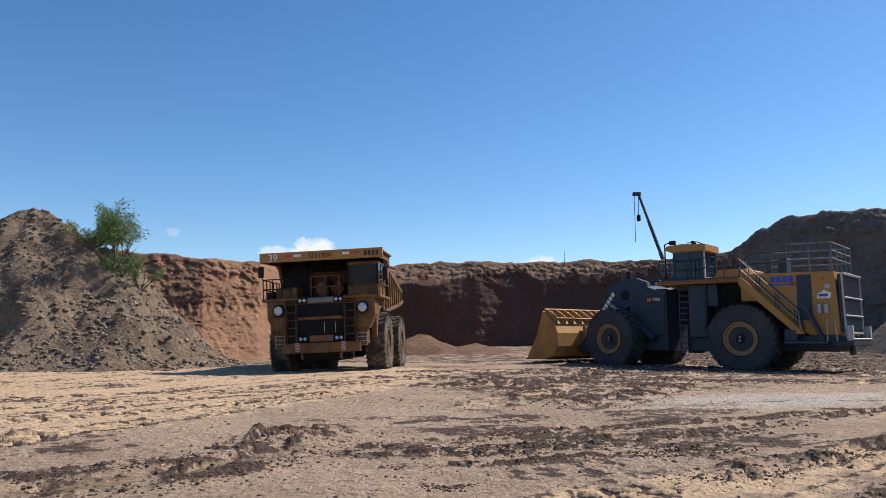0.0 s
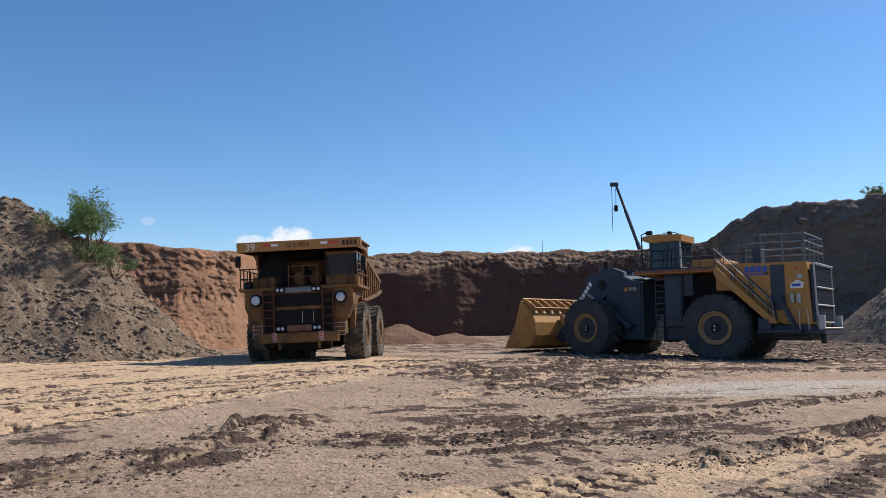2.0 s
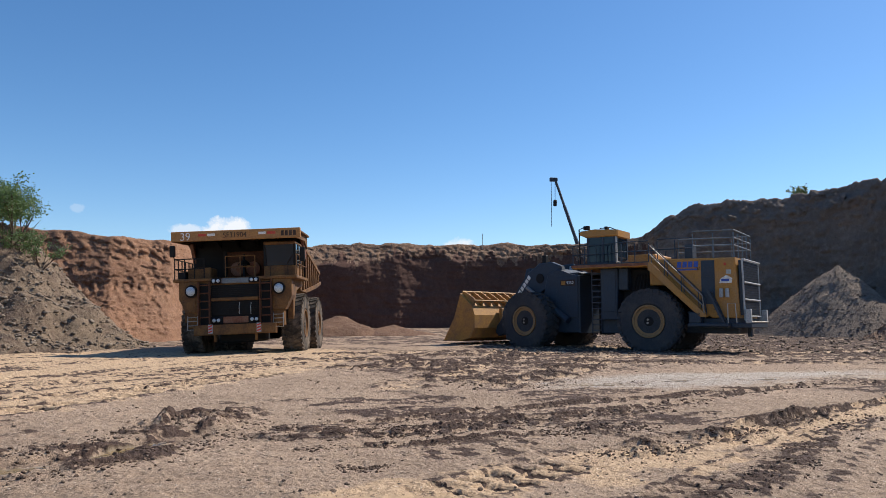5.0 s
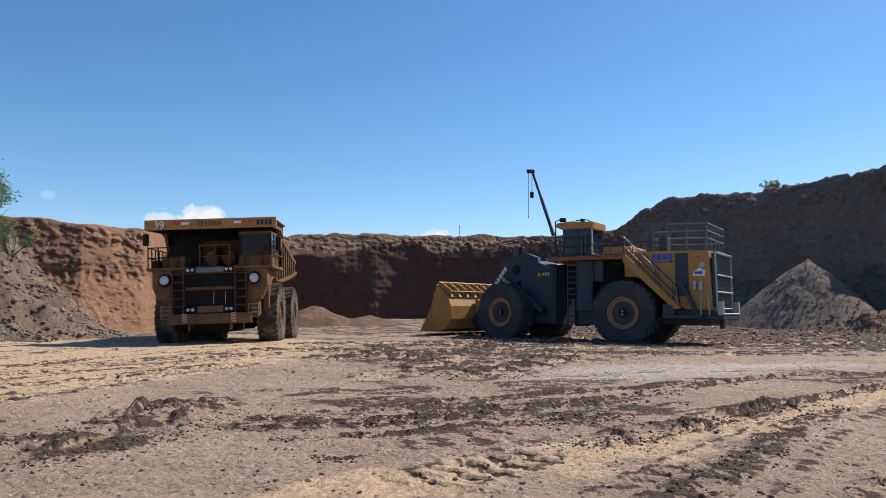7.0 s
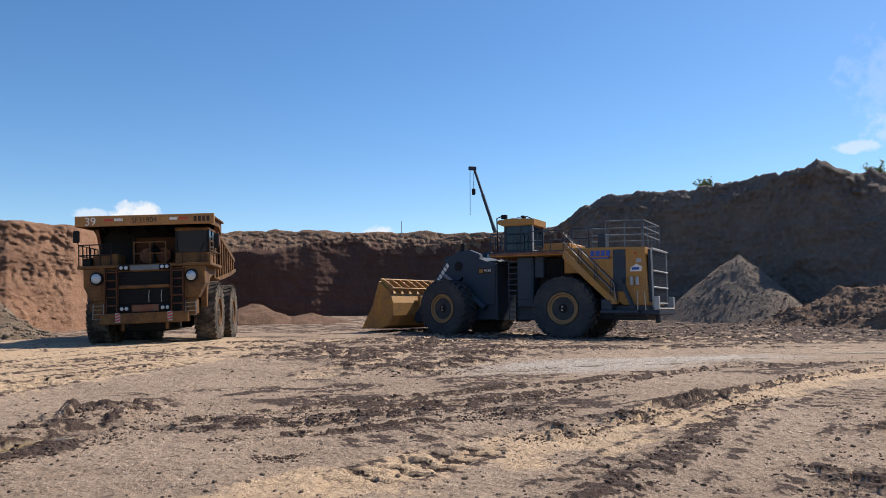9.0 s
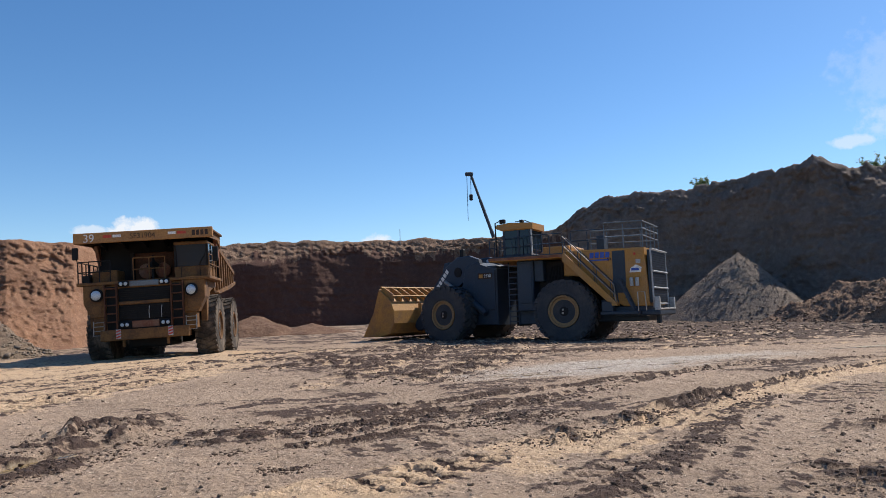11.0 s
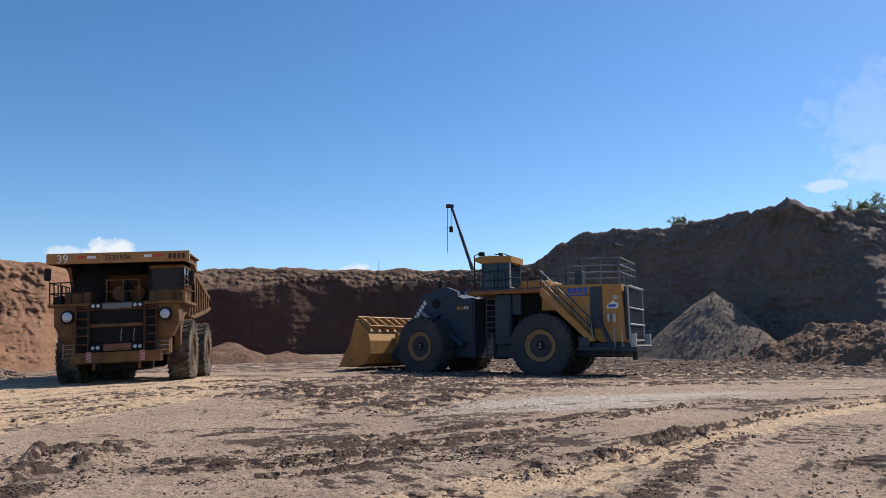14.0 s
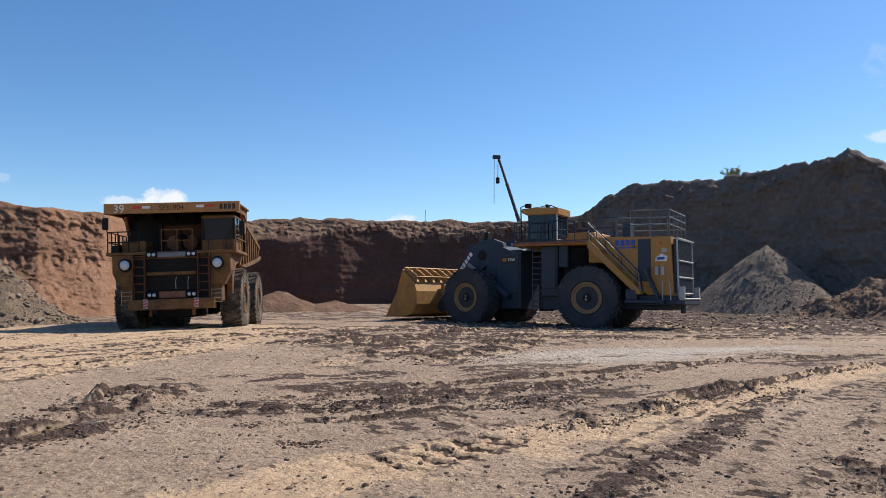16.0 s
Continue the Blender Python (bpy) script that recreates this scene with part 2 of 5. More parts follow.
# kind, half width, relief, points: what wheels have pressed into the floor
TRACKS = [
    # long ruts across the middle
    ("rut", 0.22, 0.06, ((-1.1, 12.1), (0.2, 12.3), (1.35, 12.9), (2.8, 13.6), (4.6, 14.3), (7.4, 15.8), (10.6, 17.2), (14, 18.0), (20, 18.6), (30, 20))),
    ("rut", 0.20, 0.05, ((0.0, 11.9), (1.2, 11.7), (2.4, 12.4), (3.8, 12.7), (5.8, 13.8), (8.0, 15.4), (10.9, 17.0))),
    ("rut", 0.24, 0.07, ((-2.1, 11.2), (-1.2, 10.6), (-0.15, 10.65), (1.0, 11.2), (2.65, 12.2))),
    ("rut", 0.15, 0.05, ((-0.7, 9.5), (0.45, 9.85), (1.3, 10.2), (2.35, 10.6), (3.3, 10.6))),
    ("lug", 0.33, 0.05, ((-1.9, 12.2), (-0.6, 11.4), (0.6, 11.0), (1.6, 11.3), (3.4, 12.0), (5.4, 13.2))),
    ("clod", 0.34, 0.08, ((2.75, 10.95), (3.3, 11.05), (3.8, 10.8), (4.3, 11.0))),
    ("clod", 0.14, 0.05, ((-0.2, 8.2), (0.3, 8.37))),
    # the deep lugged track on the edge of the packed roadway
    ("lug", 0.34, 0.13, ((2.9, 9.0), (3.5, 9.2), (4.5, 9.85), (5.4, 10.4), (6.7, 11.3), (8.2, 12.2))),
    ("rut", 0.20, 0.08, ((5.6, 10.7), (6.8, 11.5), (8.2, 12.35), (10.9, 14.1), (14.0, 15.8), (20, 18.4))),
    ("scoop", 0.42, 0.09, ((0.2, 6.6), (0.9, 7.05), (1.45, 7.6), (2.08, 8.2), (3.05, 8.8))),
    ("scoop", 0.30, 0.06, ((1.6, 6.0), (2.28, 6.12), (3.04, 6.85), (4.13, 7.95), (5.4, 9.1), (7.4, 10.8))),
    ("clod", 0.27, 0.05, ((1.6, 5.1), (2.34, 5.7), (3.43, 6.65), (4.78, 8.08), (6.46, 9.82), (8.5, 11.6))),
    ("scoop", 0.55, 0.05, ((3.3, 5.0), (4.5, 6.0), (6.0, 7.6), (8.0, 9.6), (12, 13))),
    ("lug", 0.45, 0.07, ((4.2, 5.0), (4.75, 5.5), (5.4, 6.2), (6.7, 7.5), (9.5, 10))),
    ("scoop", 0.45, 0.04, ((0.2, 8.9), (1.2, 9.3), (2.2, 9.7), (3.2, 10.0))),
    # wheel marks over the sand
    ("sandlug", 0.50, 0.08, ((-10, 12.6), (-8.3, 14.0), (-7.6, 15.1), (-6.2, 16.5), (-4.8, 18.8), (-4.0, 20.3), (-2.5, 24))),
    ("sandlug", 0.50, 0.09, ((-7.6, 9.0), (-6.5, 11.1), (-6.2, 12.3), (-5.4, 14.3), (-4.9, 16.4), (-4.1, 19.3), (-2.6, 23))),
    ("sandlug", 0.35, 0.04, ((-12, 15), (-9.6, 17.2), (-7.4, 20), (-4.6, 24), (-2, 27))),
    ("sandlug", 0.35, 0.04, ((-14, 18), (-11, 20), (-8.0, 23), (-5, 26), (-1, 29))),
    # churned ground before the loader
    ("deep", 0.55, 0.15, ((0.6, 16.6), (1.8, 20.5), (3.2, 23.5), (5.0, 29), (7.0, 35.2))),
    ("deep", 0.60, 0.15, ((2.4, 19.6), (3.1, 22), (5.4, 29.6), (7.0, 35), (8, 40))),
    ("deep", 0.60, 0.16, ((3.0, 17.6), (3.6, 18.8), (6.5, 24.9), (10.7, 33.5))),
    ("deep", 0.55, 0.15, ((4.0, 18.0), (4.4, 18.8), (6.9, 23.4), (10.4, 30.8))),
    ("deep", 0.55, 0.13, ((-1.5, 33), (0.0, 30.8), (1.7, 27.5), (2.6, 20.9), (2.5, 18.5))),
    ("deep", 0.55, 0.13, ((1.2, 37), (2.0, 30), (2.6, 24.9), (2.75, 19.8))),
    ("deep", 0.7, 0.12, ((-4, 30.5), (2, 29.5), (9, 31.5), (18, 32.5), (30, 31))),
    ("deep", 0.7, 0.12, ((-2, 26.0), (5, 27.5), (12, 28.0), (24, 25.8))),
    ("deep", 0.7, 0.12, ((1, 35), (8, 37), (18, 36), (32, 37.5))),
]
wander = random.Random(12)
for k in range(9):
    px, py, a = wander.uniform(-3, 20), wander.uniform(20, 42), wander.choice((wander.uniform(35, 80), wander.uniform(-15, 25)))
    pts = []
    for j in range(4):
        pts.append((px, py))
        a += wander.uniform(-9, 9)
        px, py = px + 4.5 * math.cos(radians(a)), py + 4.5 * math.sin(radians(a))
    TRACKS.append(("deep", wander.uniform(0.35, 0.6), wander.uniform(0.08, 0.15), tuple(pts)))
TAN_STRIP = ((-0.6, 5.7), (0.3, 6.6), (1.45, 7.5), (2.2, 7.95), (3.2, 8.5), (5.6, 10.0), (8.8, 12.2), (13.5, 15.2), (21, 19))
AZ0, AZ1, AZ_STEP = -37.0, 50.0, 0.10
RADII = np.concatenate([[0.0], np.linspace(0.3, 4.3, 24), np.geomspace(4.4, 100, 760), np.geomspace(112, 2500, 14)])
FLOOR = {}


def build_floor():
    az = np.radians(np.concatenate([np.arange(AZ0, AZ1 + 0.01, AZ_STEP), np.arange(51, 322, 3.0)]))
    R, A = np.meshgrid(RADII, az, indexing="ij")
    X, Y = R * np.sin(A), R * np.cos(A)
    Z = floor_z(X, Y) + 0.07 * fbm(X, Y, 0, 0.16, 3)
    near = step01(-R, -100, -60)
    md, fine = flat_noise(X, Y, 0.9, 4, seed=1), flat_noise(X, Y, 4.5, 4, 0.6, seed=2)
    grit = flat_noise(X, Y, 7.0, 3, 0.6, True, 3)
    lumps = np.clip(flat_noise(X, Y, 3.3, 4, 0.55, True, 4), -1, 1.25)
    broken = flat_noise(X, Y, 1.7, 5, 0.65, seed=5)
    wide = flat_noise(X, Y, 0.25, 3, seed=6)
    # pale sand in front of the truck, running up to its wheels
    edge = np.interp(Y, (8, 11, 14.8, 19.5, 22.8, 28, 34, 40), (-7.5, -6.2, -4.85, -3.84, -2.3, -0.5, 0.5, -2))
    dry = step01(edge - X + 0.9 * broken + 0.5 * md, -0.7, 0.9) * step01(Y, 7.5, 9.5) * step01(-Y, -43, -37)
    # a tan strip beside the packed roadway
    d, s, side = along(X, Y, curve_points(TAN_STRIP, 6))
    dry = np.maximum(dry, 0.95 * step01(-d - 0.35 * broken, -0.95, -0.3) * (R < 40))
    # churned mud round the loader's ground, and the dark rubbly ground further right
    churn = np.clip(np.exp(-(((X - 5) / 8.5) ** 2 + ((Y - 28) / 9) ** 2)) * 1.15 + 0.9 * step01(Y - 0.12 * X, 29, 34) * step01(X, 1, 8) * step01(-Y, -75, -50), 0, 1)
    churn = churn * step01(Y - 0.12 * X, 15.5, 21)
    crust = np.exp(-(((X - 10 - 0.9 * (Y - 20)) / 6.5) ** 2 + ((Y - 20.3 - 0.16 * (X - 11)) / 3.0) ** 2)) * step01(X, 2.5, 5)
    churn = churn * (1 - 0.75 * crust)
    rubble = step01(Y + 0.05 * X, 28, 34) * step01(X, 11, 17) * step01(-R, -100, -75)
    # thin crumbly streaks left by many passing wheels
    c1, s1 = math.cos(radians(20)), math.sin(radians(20))
    U, V = (X * c1 + Y * s1) * 0.16, -X * s1 + Y * c1
    streak = flat_noise(U, V, 3.0, 4, 0.6, True, 7)
    c2, s2 = math.cos(radians(62)), math.sin(radians(62))
    sandy = flat_noise((X * c2 + Y * s2) * 0.09, -X * s2 + Y * c2, 2.0, 4, 0.6, True, 8)
    wet = 0.75 * churn * step01(lumps + 0.9 * broken, 0.35, 1.05)
    wet = np.maximum(wet, rubble * step01(lumps + 0.8 * broken, -0.5, 0.7) * 0.9)
    patchy = step01(wide + 0.4 * md, -0.25, 0.4)
    road = step01(X - np.interp(Y, (4, 5.7, 8.1, 9.8, 13, 20), (1.2, 2.3, 4.8, 6.5, 10.0, 19)), 0.0, 0.5)
    wet = np.maximum(wet, 0.8 * patchy * (1 - road) * (1 - dry) * (1 - 0.8 * crust) * step01(streak + 0.6 * grit, 0.62, 1.15) * step01(Y, 8.5, 11))
    wet = np.maximum(wet, 0.65 * dry * step01(-X, 1, 4) * step01(sandy + 0.45 * grit, 0.90, 1.4))
    wet = np.maximum(wet, 0.60 * (0.8 + 0.5 * broken) * step01(R, 44, 52) * step01(-R, -110, -95))
    clods = np.maximum(0, lumps - 0.1)
    Z = Z + near * (0.02 * md + 0.010 * fine + 0.008 * grit * step01(-R, -40, -20) + 0.018 * (1 - road) * np.maximum(0, streak - 0.5) * (0.3 + patchy) - 0.03 * dry * np.maximum(0, sandy - 0.7))
    Z += near * (np.maximum(churn, rubble) * (np.where(rubble > churn, 0.030, 0.016) * clods + 0.015 * fine))
    press = np.zeros_like(X)
    for kind, half, relief, pts in TRACKS:
        line = curve_points(pts, 8)
        pad = 2.2 * half + 0.3
        box = (X > line[:, 0].min() - pad) & (X < line[:, 0].max() + pad) & (Y > line[:, 1].min() - pad) & (Y < line[:, 1].max() + pad) & (R < 110)
        x, y = X[box], Y[box]
        if not len(x):
            continue
        d, s, side = along(x, y, line)
        bk, lu, gr = broken[box], lumps[box], grit[box]
        relief = relief * {"deep": 0.6, "scoop": 0.5, "lug": 0.9}.get(kind, 1.1)
        ends = step01(s, 0.0, 1.0) * step01(-s, -s.max(), -s.max() + 1.0)
        d = d + 0.10 * half * bk
        inside = step01(-d, -half, -half * 0.75) * ends
        berm = np.exp(-((d - half * 1.1) / (0.32 * half)) ** 2) * ends
        worn = step01(flat_noise(x, y, 0.5, 3, seed=9), -0.75, 0.0)
        lug = {"deep": 1.05, "lug": 0.50, "scoop": 0.46, "sandlug": 0.55}.get(kind, 0.4)
        ph = (s + 0.25 * d * (side if kind == "scoop" else 1) + np.where(side > 0, 0.5 * lug, 0) + 0.06 * bk) / lug
        gap = step01(np.abs((ph % 1.0) - 0.5), 0.26, 0.32)
        if kind == "clod":
            band = step01(-d - 0.3 * half * bk, -1.4 * half, -0.5 * half) * ends
            press[box] += relief * band * (0.1 + np.maximum(0, lu) * 0.45)
            dark = 0.85 * band * step01(lu + 0.5 * gr + 0.3 * bk, 0.0, 0.9)
        elif kind == "rut":
            press[box] = press[box] * (1 - inside) - 0.6 * relief * inside + 0.55 * relief * berm * np.clip(0.3 + lu, 0, 1.4)
            dark = np.maximum(0.75 * inside * step01(bk + 0.4 * gr, -0.4, 0.5), 0.95 * berm * step01(lu + 0.5 * bk, 0.05, 0.75))
        elif kind in ("lug", "deep"):
            press[box] = press[box] * (1 - inside) + inside * (-0.3 * relief + 1.15 * relief * worn * gap * (0.9 + 0.15 * lu)) + 0.35 * relief * berm * np.clip(0.2 + lu, 0, 1.4)
            # raised lugs dark all over: mud, plus the shade of their near faces
            dark = np.maximum(inside * worn * gap * 0.95, 0.7 * berm * step01(lu + 0.5 * bk, 0.25, 0.9))
            dark = np.maximum(dark, (0.35 if kind == "lug" else 0.08) * inside * step01(lu + bk, 0.0, 0.9))
        else:
            press[box] = press[box] * (1 - inside) - relief * inside * worn * (1 - gap) + 0.25 * relief * berm * np.clip(lu, 0, 1.5)
            # pressed bars darkened: the shadow inside each mark is painted in
            dark = (0.85 if kind == "scoop" else 0.95) * inside * worn * (1 - gap) * step01(bk + 0.3 * gr, -1.1, -0.2)
            dark = np.maximum(dark, 0.7 * berm * step01(lu + 0.3 * bk, 0.15, 0.7))
            if kind == "sandlug":
                dry[box] = np.maximum(dry[box], 0.9 * inside)
        if kind == "deep":
            dry[box] = np.maximum(dry[box], 0.7 * inside * (1 - gap))
        # wet carries this painted tread shade along with the real mud
        wet[box] = np.maximum(wet[box] * (1 - 0.85 * inside * (kind != "clod")), np.clip(dark, 0, 1))
    Z += np.clip(press, -0.16, 0.16)
    # the muddy trench, with a torn-up hump at its end
    d, s, side = along(X, Y, curve_points(((-6.5, 6.6), (-4.6, 7.9), (-3.9, 8.5), (-3.2, 9.1), (-2.75, 9.9), (-2.45, 11.1)), 8))
    d = d + 0.15 * broken
    trench = step01(-d, -0.32, -0.12)
    ragged = step01(flat_noise(X, Y, 0.8, 3, 0.6, seed=12) + 0.25 * side + 0.5 * broken, -0.45, 0.35)
    bank = np.exp(-((d - 0.62 - 0.3 * md) / (0.30 + 0.22 * step01(side, -0.5, 0.5))) ** 2) * ragged
    Z += -0.06 * trench + bank * (0.02 + 0.05 * np.maximum(0, lumps))
    wet = np.maximum(wet, np.clip(0.95 * bank * step01(lumps + 0.6 * grit + 0.7 * broken, 0.1, 0.95) + 0.4 * trench, 0, 1))
    d = np.hypot((X + 2.55) / 0.75, (Y - 12.3) / 1.25) + 0.25 * broken
    clump = step01(-d, -1.0, -0.25)
    Z += clump * (0.12 + 0.06 * np.maximum(-0.3, lumps))
    d2 = np.hypot((X + 2.0) / 0.55, (Y - 13.3) / 0.9) + 0.3 * broken
    Z += step01(-d2, -1.0, -0.4) * (0.03 + 0.05 * np.maximum(0, lumps))
    wet = np.clip(np.maximum(wet, np.maximum(clump, 0.7 * step01(-d2, -1.6, -0.6)) * step01(lumps + 0.6 * broken, 0.0, 0.9)), 0, 1)
    water = np.zeros_like(X)
    for px, py, a, b, turn in ((-3.75, 8.6, 0.75, 0.20, 33), (-2.85, 9.85, 0.70, 0.10, 62), (-4.75, 7.7, 0.8, 0.22, 25), (6.2, 18.2, 1.1, 0.22, 4), (8.5, 19.4, 1.5, 0.26, 24), (12.5, 19.6, 2.0, 0.22, 14), (21, 23.2, 2.6, 0.5, 10)):
        ct, st = math.cos(radians(turn)), math.sin(radians(turn))
        u, v = ((X - px) * ct + (Y - py) * st) / a, (-(X - px) * st + (Y - py) * ct) / b
        e = np.hypot(u, v) + 0.3 * md
        m = step01(-e, -1.0, -0.8)
        level = floor_z(np.array([px]), np.array([py]))[0] + 0.07 * fbm(np.array([px]), np.array([py]), 0, 0.16, 3)[0] - 0.03
        Z = Z * (1 - m) + level * m
        water = np.maximum(water, m)
        wet = np.maximum(wet, 0.55 * np.exp(-((e - 1.25) / 0.25) ** 2) * step01(lumps, -0.2, 0.4))
    ob = sheet("ground", X, Y, Z, M_GROUND, wrap=True, flip=True)
    FLOOR["z"] = Z
    front = step01(R, 4.2, 5.0) * step01(Y, 1.0, 3.0)
    wet, dry = wet * front, dry * front
    col = np.stack([np.clip(wet, 0, 1), np.clip(dry, 0, 1), water, np.clip(crust, 0, 1) * (1 - 0.7 * np.clip(wet, 0, 1))], -1)
    at = ob.data.attributes.new("soil", "FLOAT_COLOR", "POINT")
    at.data.foreach_set("color", col.astype(np.float32).ravel())
    tagged(ob, "churned sandy pit floor with tyre tracks, mud and puddles", "ground", kind="structure")
    return ob


def floor_at(x, y):
    """The height of the finished floor at places in view."""
    a = (np.degrees(np.arctan2(x, y)) - AZ0) / AZ_STEP
    r = np.interp(np.hypot(x, y), RADII, np.arange(len(RADII)))
    i, j = np.floor(r).astype(int), np.floor(a).astype(int)
    u, v, Z = r - i, a - j, FLOOR["z"]
    return (Z[i, j] * (1 - v) + Z[i, j + 1] * v) * (1 - u) + (Z[i + 1, j] * (1 - v) + Z[i + 1, j + 1] * v) * u


build_floor()

# ---- pit walls ----
# direction in degrees, distance of the foot, distance of the rim, rise of the rim seen in degrees, talus share, slope of the crown
WALL = (
    (-85, 70, 78, 4, 0.4, 0.1), (-60, 62, 69, 5.4, 0.4, 0.1), (-35, 56, 64, 6.1, 0.45, 0.1), (-22, 52, 61, 6.22, 0.48, 0.1), (-18, 50, 59.5, 5.86, 0.5, 0.1),
    (-14, 53, 62, 5.75, 0.45, 0.12), (-9.5, 68, 75, 5.75, 0.3, 0.2), (-7, 82, 86, 5.75, 0.08, 0.25), (-3, 83.6, 87.8, 5.8, 0.04, 0.3), (3, 84.6, 88.8, 5.93, 0.03, 0.3),
    (9, 87.8, 92, 5.82, 0.03, 0.3), (14, 88.8, 93, 5.9, 0.03, 0.26), (18, 87.8, 92, 6, 0.03, 0.2), (21.5, 86.8, 91, 6.35, 0.03, 0.18), (22.6, 84.5, 90, 7.1, 0.03, 0.18),
    (23.6, 84.5, 90, 7.95, 0.03, 0.2), (25, 84.5, 90, 8.5, 0.03, 0.22), (31.4, 82.5, 88, 8.75, 0.04, 0.2), (35.4, 78.5, 84, 9.4, 0.04, 0.15), (38.1, 74.5, 80, 9.58, 0.03, 0.12),
    (40, 73.5, 79, 10.25, 0.03, 0.1), (42, 72, 80, 9.35, 0.05, 0.2), (44.4, 66, 82, 9.0, 0.3, 0.35), (48, 56, 84, 8.8, 0.9, 0.1), (60, 50, 84, 8.5, 0.9, 0.1), (85, 48, 80, 8, 0.9, 0.1), (110, 60, 84, 5, 0.9, 0.1),
)


def build_wall(name, a0, a1, material, label, step=0.11):
    t = np.array(WALL, float)
    az = np.arange(a0, a1 + 1e-6, step)
    foot, rim, rise, talus, crown = (np.interp(az, t[:, 0], t[:, k]) for k in range(1, 6))
    crown = crown * np.clip(0.62 + 0.45 * fbm(az * 0.3, 0 * az, 2, 0.8, 3, 0.5), 0.3, 1.1)
    ar = np.radians(az)
    zf = floor_z(foot * np.sin(ar), foot * np.cos(ar)) - 0.3
    zr = 1.6 + rim * np.tan(np.radians(rise))
    n = 90
    u = np.linspace(0, 1, n)[:, None]
    H = (zr - zf)[None]
    run = (rim - foot)[None]
    # up the talus, up the face, over the crown
    th, ch = talus[None] * 0.85, crown[None]
    tr = np.clip(th * H / 0.75, 0, run * 0.62) / run
    tr = tr + (0.9 - tr) * step01(talus[None], 0.35, 0.9)
    cr = np.clip(ch * H / 0.9 / run, 0, (0.5 + 0.36 * step01(az, -8, -6) * step01(-az, -21.5, -18))[None] * (1 - tr))
    zz = u
    rr = np.where(u < th, u / np.maximum(th, 1e-3) * tr, np.where(u < 1 - ch, tr + (u - th) / np.maximum(1 - ch - th, 1e-3) * (1 - tr - cr), 1 - cr + (u - 1 + ch) / np.maximum(ch, 1e-3) * cr))
    R = foot[None] + rr * run
    Z = zf[None] + zz * H
    A = np.broadcast_to(ar[None], R.shape)
    X, Y = R * np.sin(A), R * np.cos(A)
    face = step01(u, 0.0, 0.15) * step01(-u, -1.0, -0.93)
    left = step01(-az, 8, 14)[None]
    bank = step01(az, 21.5, 23.5)[None]
    gully = fbm(np.broadcast_to(az[None] * 2.6, R.shape) + Z * 1.1, Z * 0.30, 0, 0.9, 4, 0.55, True)
    layer = fbm(X * 0.12, Y * 0.12, Z * 1.3, 1.0, 4, 0.55)
    lump = fbm(X, Y, Z, 0.45, 5, 0.55)
    teeth = left * np.maximum(0, np.sin(az[None] * 12.0)) ** 2 * np.exp(-((u - 0.5) / 0.03) ** 2) * (0.4 + 0.6 * step01(lump, -0.3, 0.4))
    crumb = fbm(X, Y, Z, 1.6, 4, 0.6, True)
    grain = fbm(X, Y, Z, 4.0, 3, 0.6)
    push = face * (0.05 * left * gully + (0.10 + 0.06 * left) * layer + (0.16 + 0.16 * left + 0.31 * bank) * lump + (0.04 + 0.08 * left + 0.10 * bank + 0.16 * (1 - 0.6 * left) * step01(u, 0.74, 0.86)) * crumb + (0.02 + 0.10 * left) * grain + 0.28 * teeth) + 0.10 * lump * (1 - face)
    R = R + push
    top = step01(u, 0.9, 1.0)
    Z = Z + top * (0.22 * fbm(np.broadcast_to(az[None] * 0.9, R.shape), u * 2, 3, 0.7, 6, 0.55)) * (0.5 + 0.5 * (1 - left)) + top * bank * 0.35 * fbm(np.broadcast_to(az[None], R.shape), u * 2, 8, 1.3, 5, 0.6) + 0.15 * lump * step01(u, 0.02, 0.1)
    X, Y = R * np.sin(A), R * np.cos(A)
    # the land behind the rim
    outer = np.array([1.015, 1.04, 1.1, 1.3, 2.0, 5.0, 30.0])[:, None]
    X = np.vstack([X, X[-1:] * outer])
    Y = np.vstack([Y, Y[-1:] * outer])
    Z = np.vstack([Z, np.broadcast_to(Z[-1:], (7, len(az))) - np.array([0.15, 0.3, 0.8, 2, 3, 4, 5])[:, None]])
    ob = sheet(name, X, Y, Z, material, flip=True)
    tagged(ob, label, "earth wall", kind="structure")
    if name == "pit_wall_far":
        # the crown's sunlit band, put into a paler colour, fraying downwards
        ob.data.materials.append(M_CROWN)
        rag = 0.83 + 0.07 * fbm(az * 0.8, 0 * az, 0, 0.9, 5, 0.65) + 0.06 * fbm(az * 0.8, 0 * az + 5, 0, 4.0, 3, 0.6)
        pick = (np.arange(len(X) - 1)[:, None] / (n - 1) > rag[None, :-1]).astype(np.int32)
        ob.data.polygons.foreach_set("material_index", pick.ravel())


build_wall("pit_wall_left", -85, -7.4, M_RED, "steep sunlit red earth wall with bucket teeth marks and talus", 0.12)
build_wall("pit_wall_far", -7.4, 22.4, M_DARK, "shaded vertical brown earth pit wall with sunlit crumbling crown", 0.1)
build_wall("pit_wall_right", 22.4, 110, M_BANK, "tall shaded brown earth bank rising to a peak", 0.12)


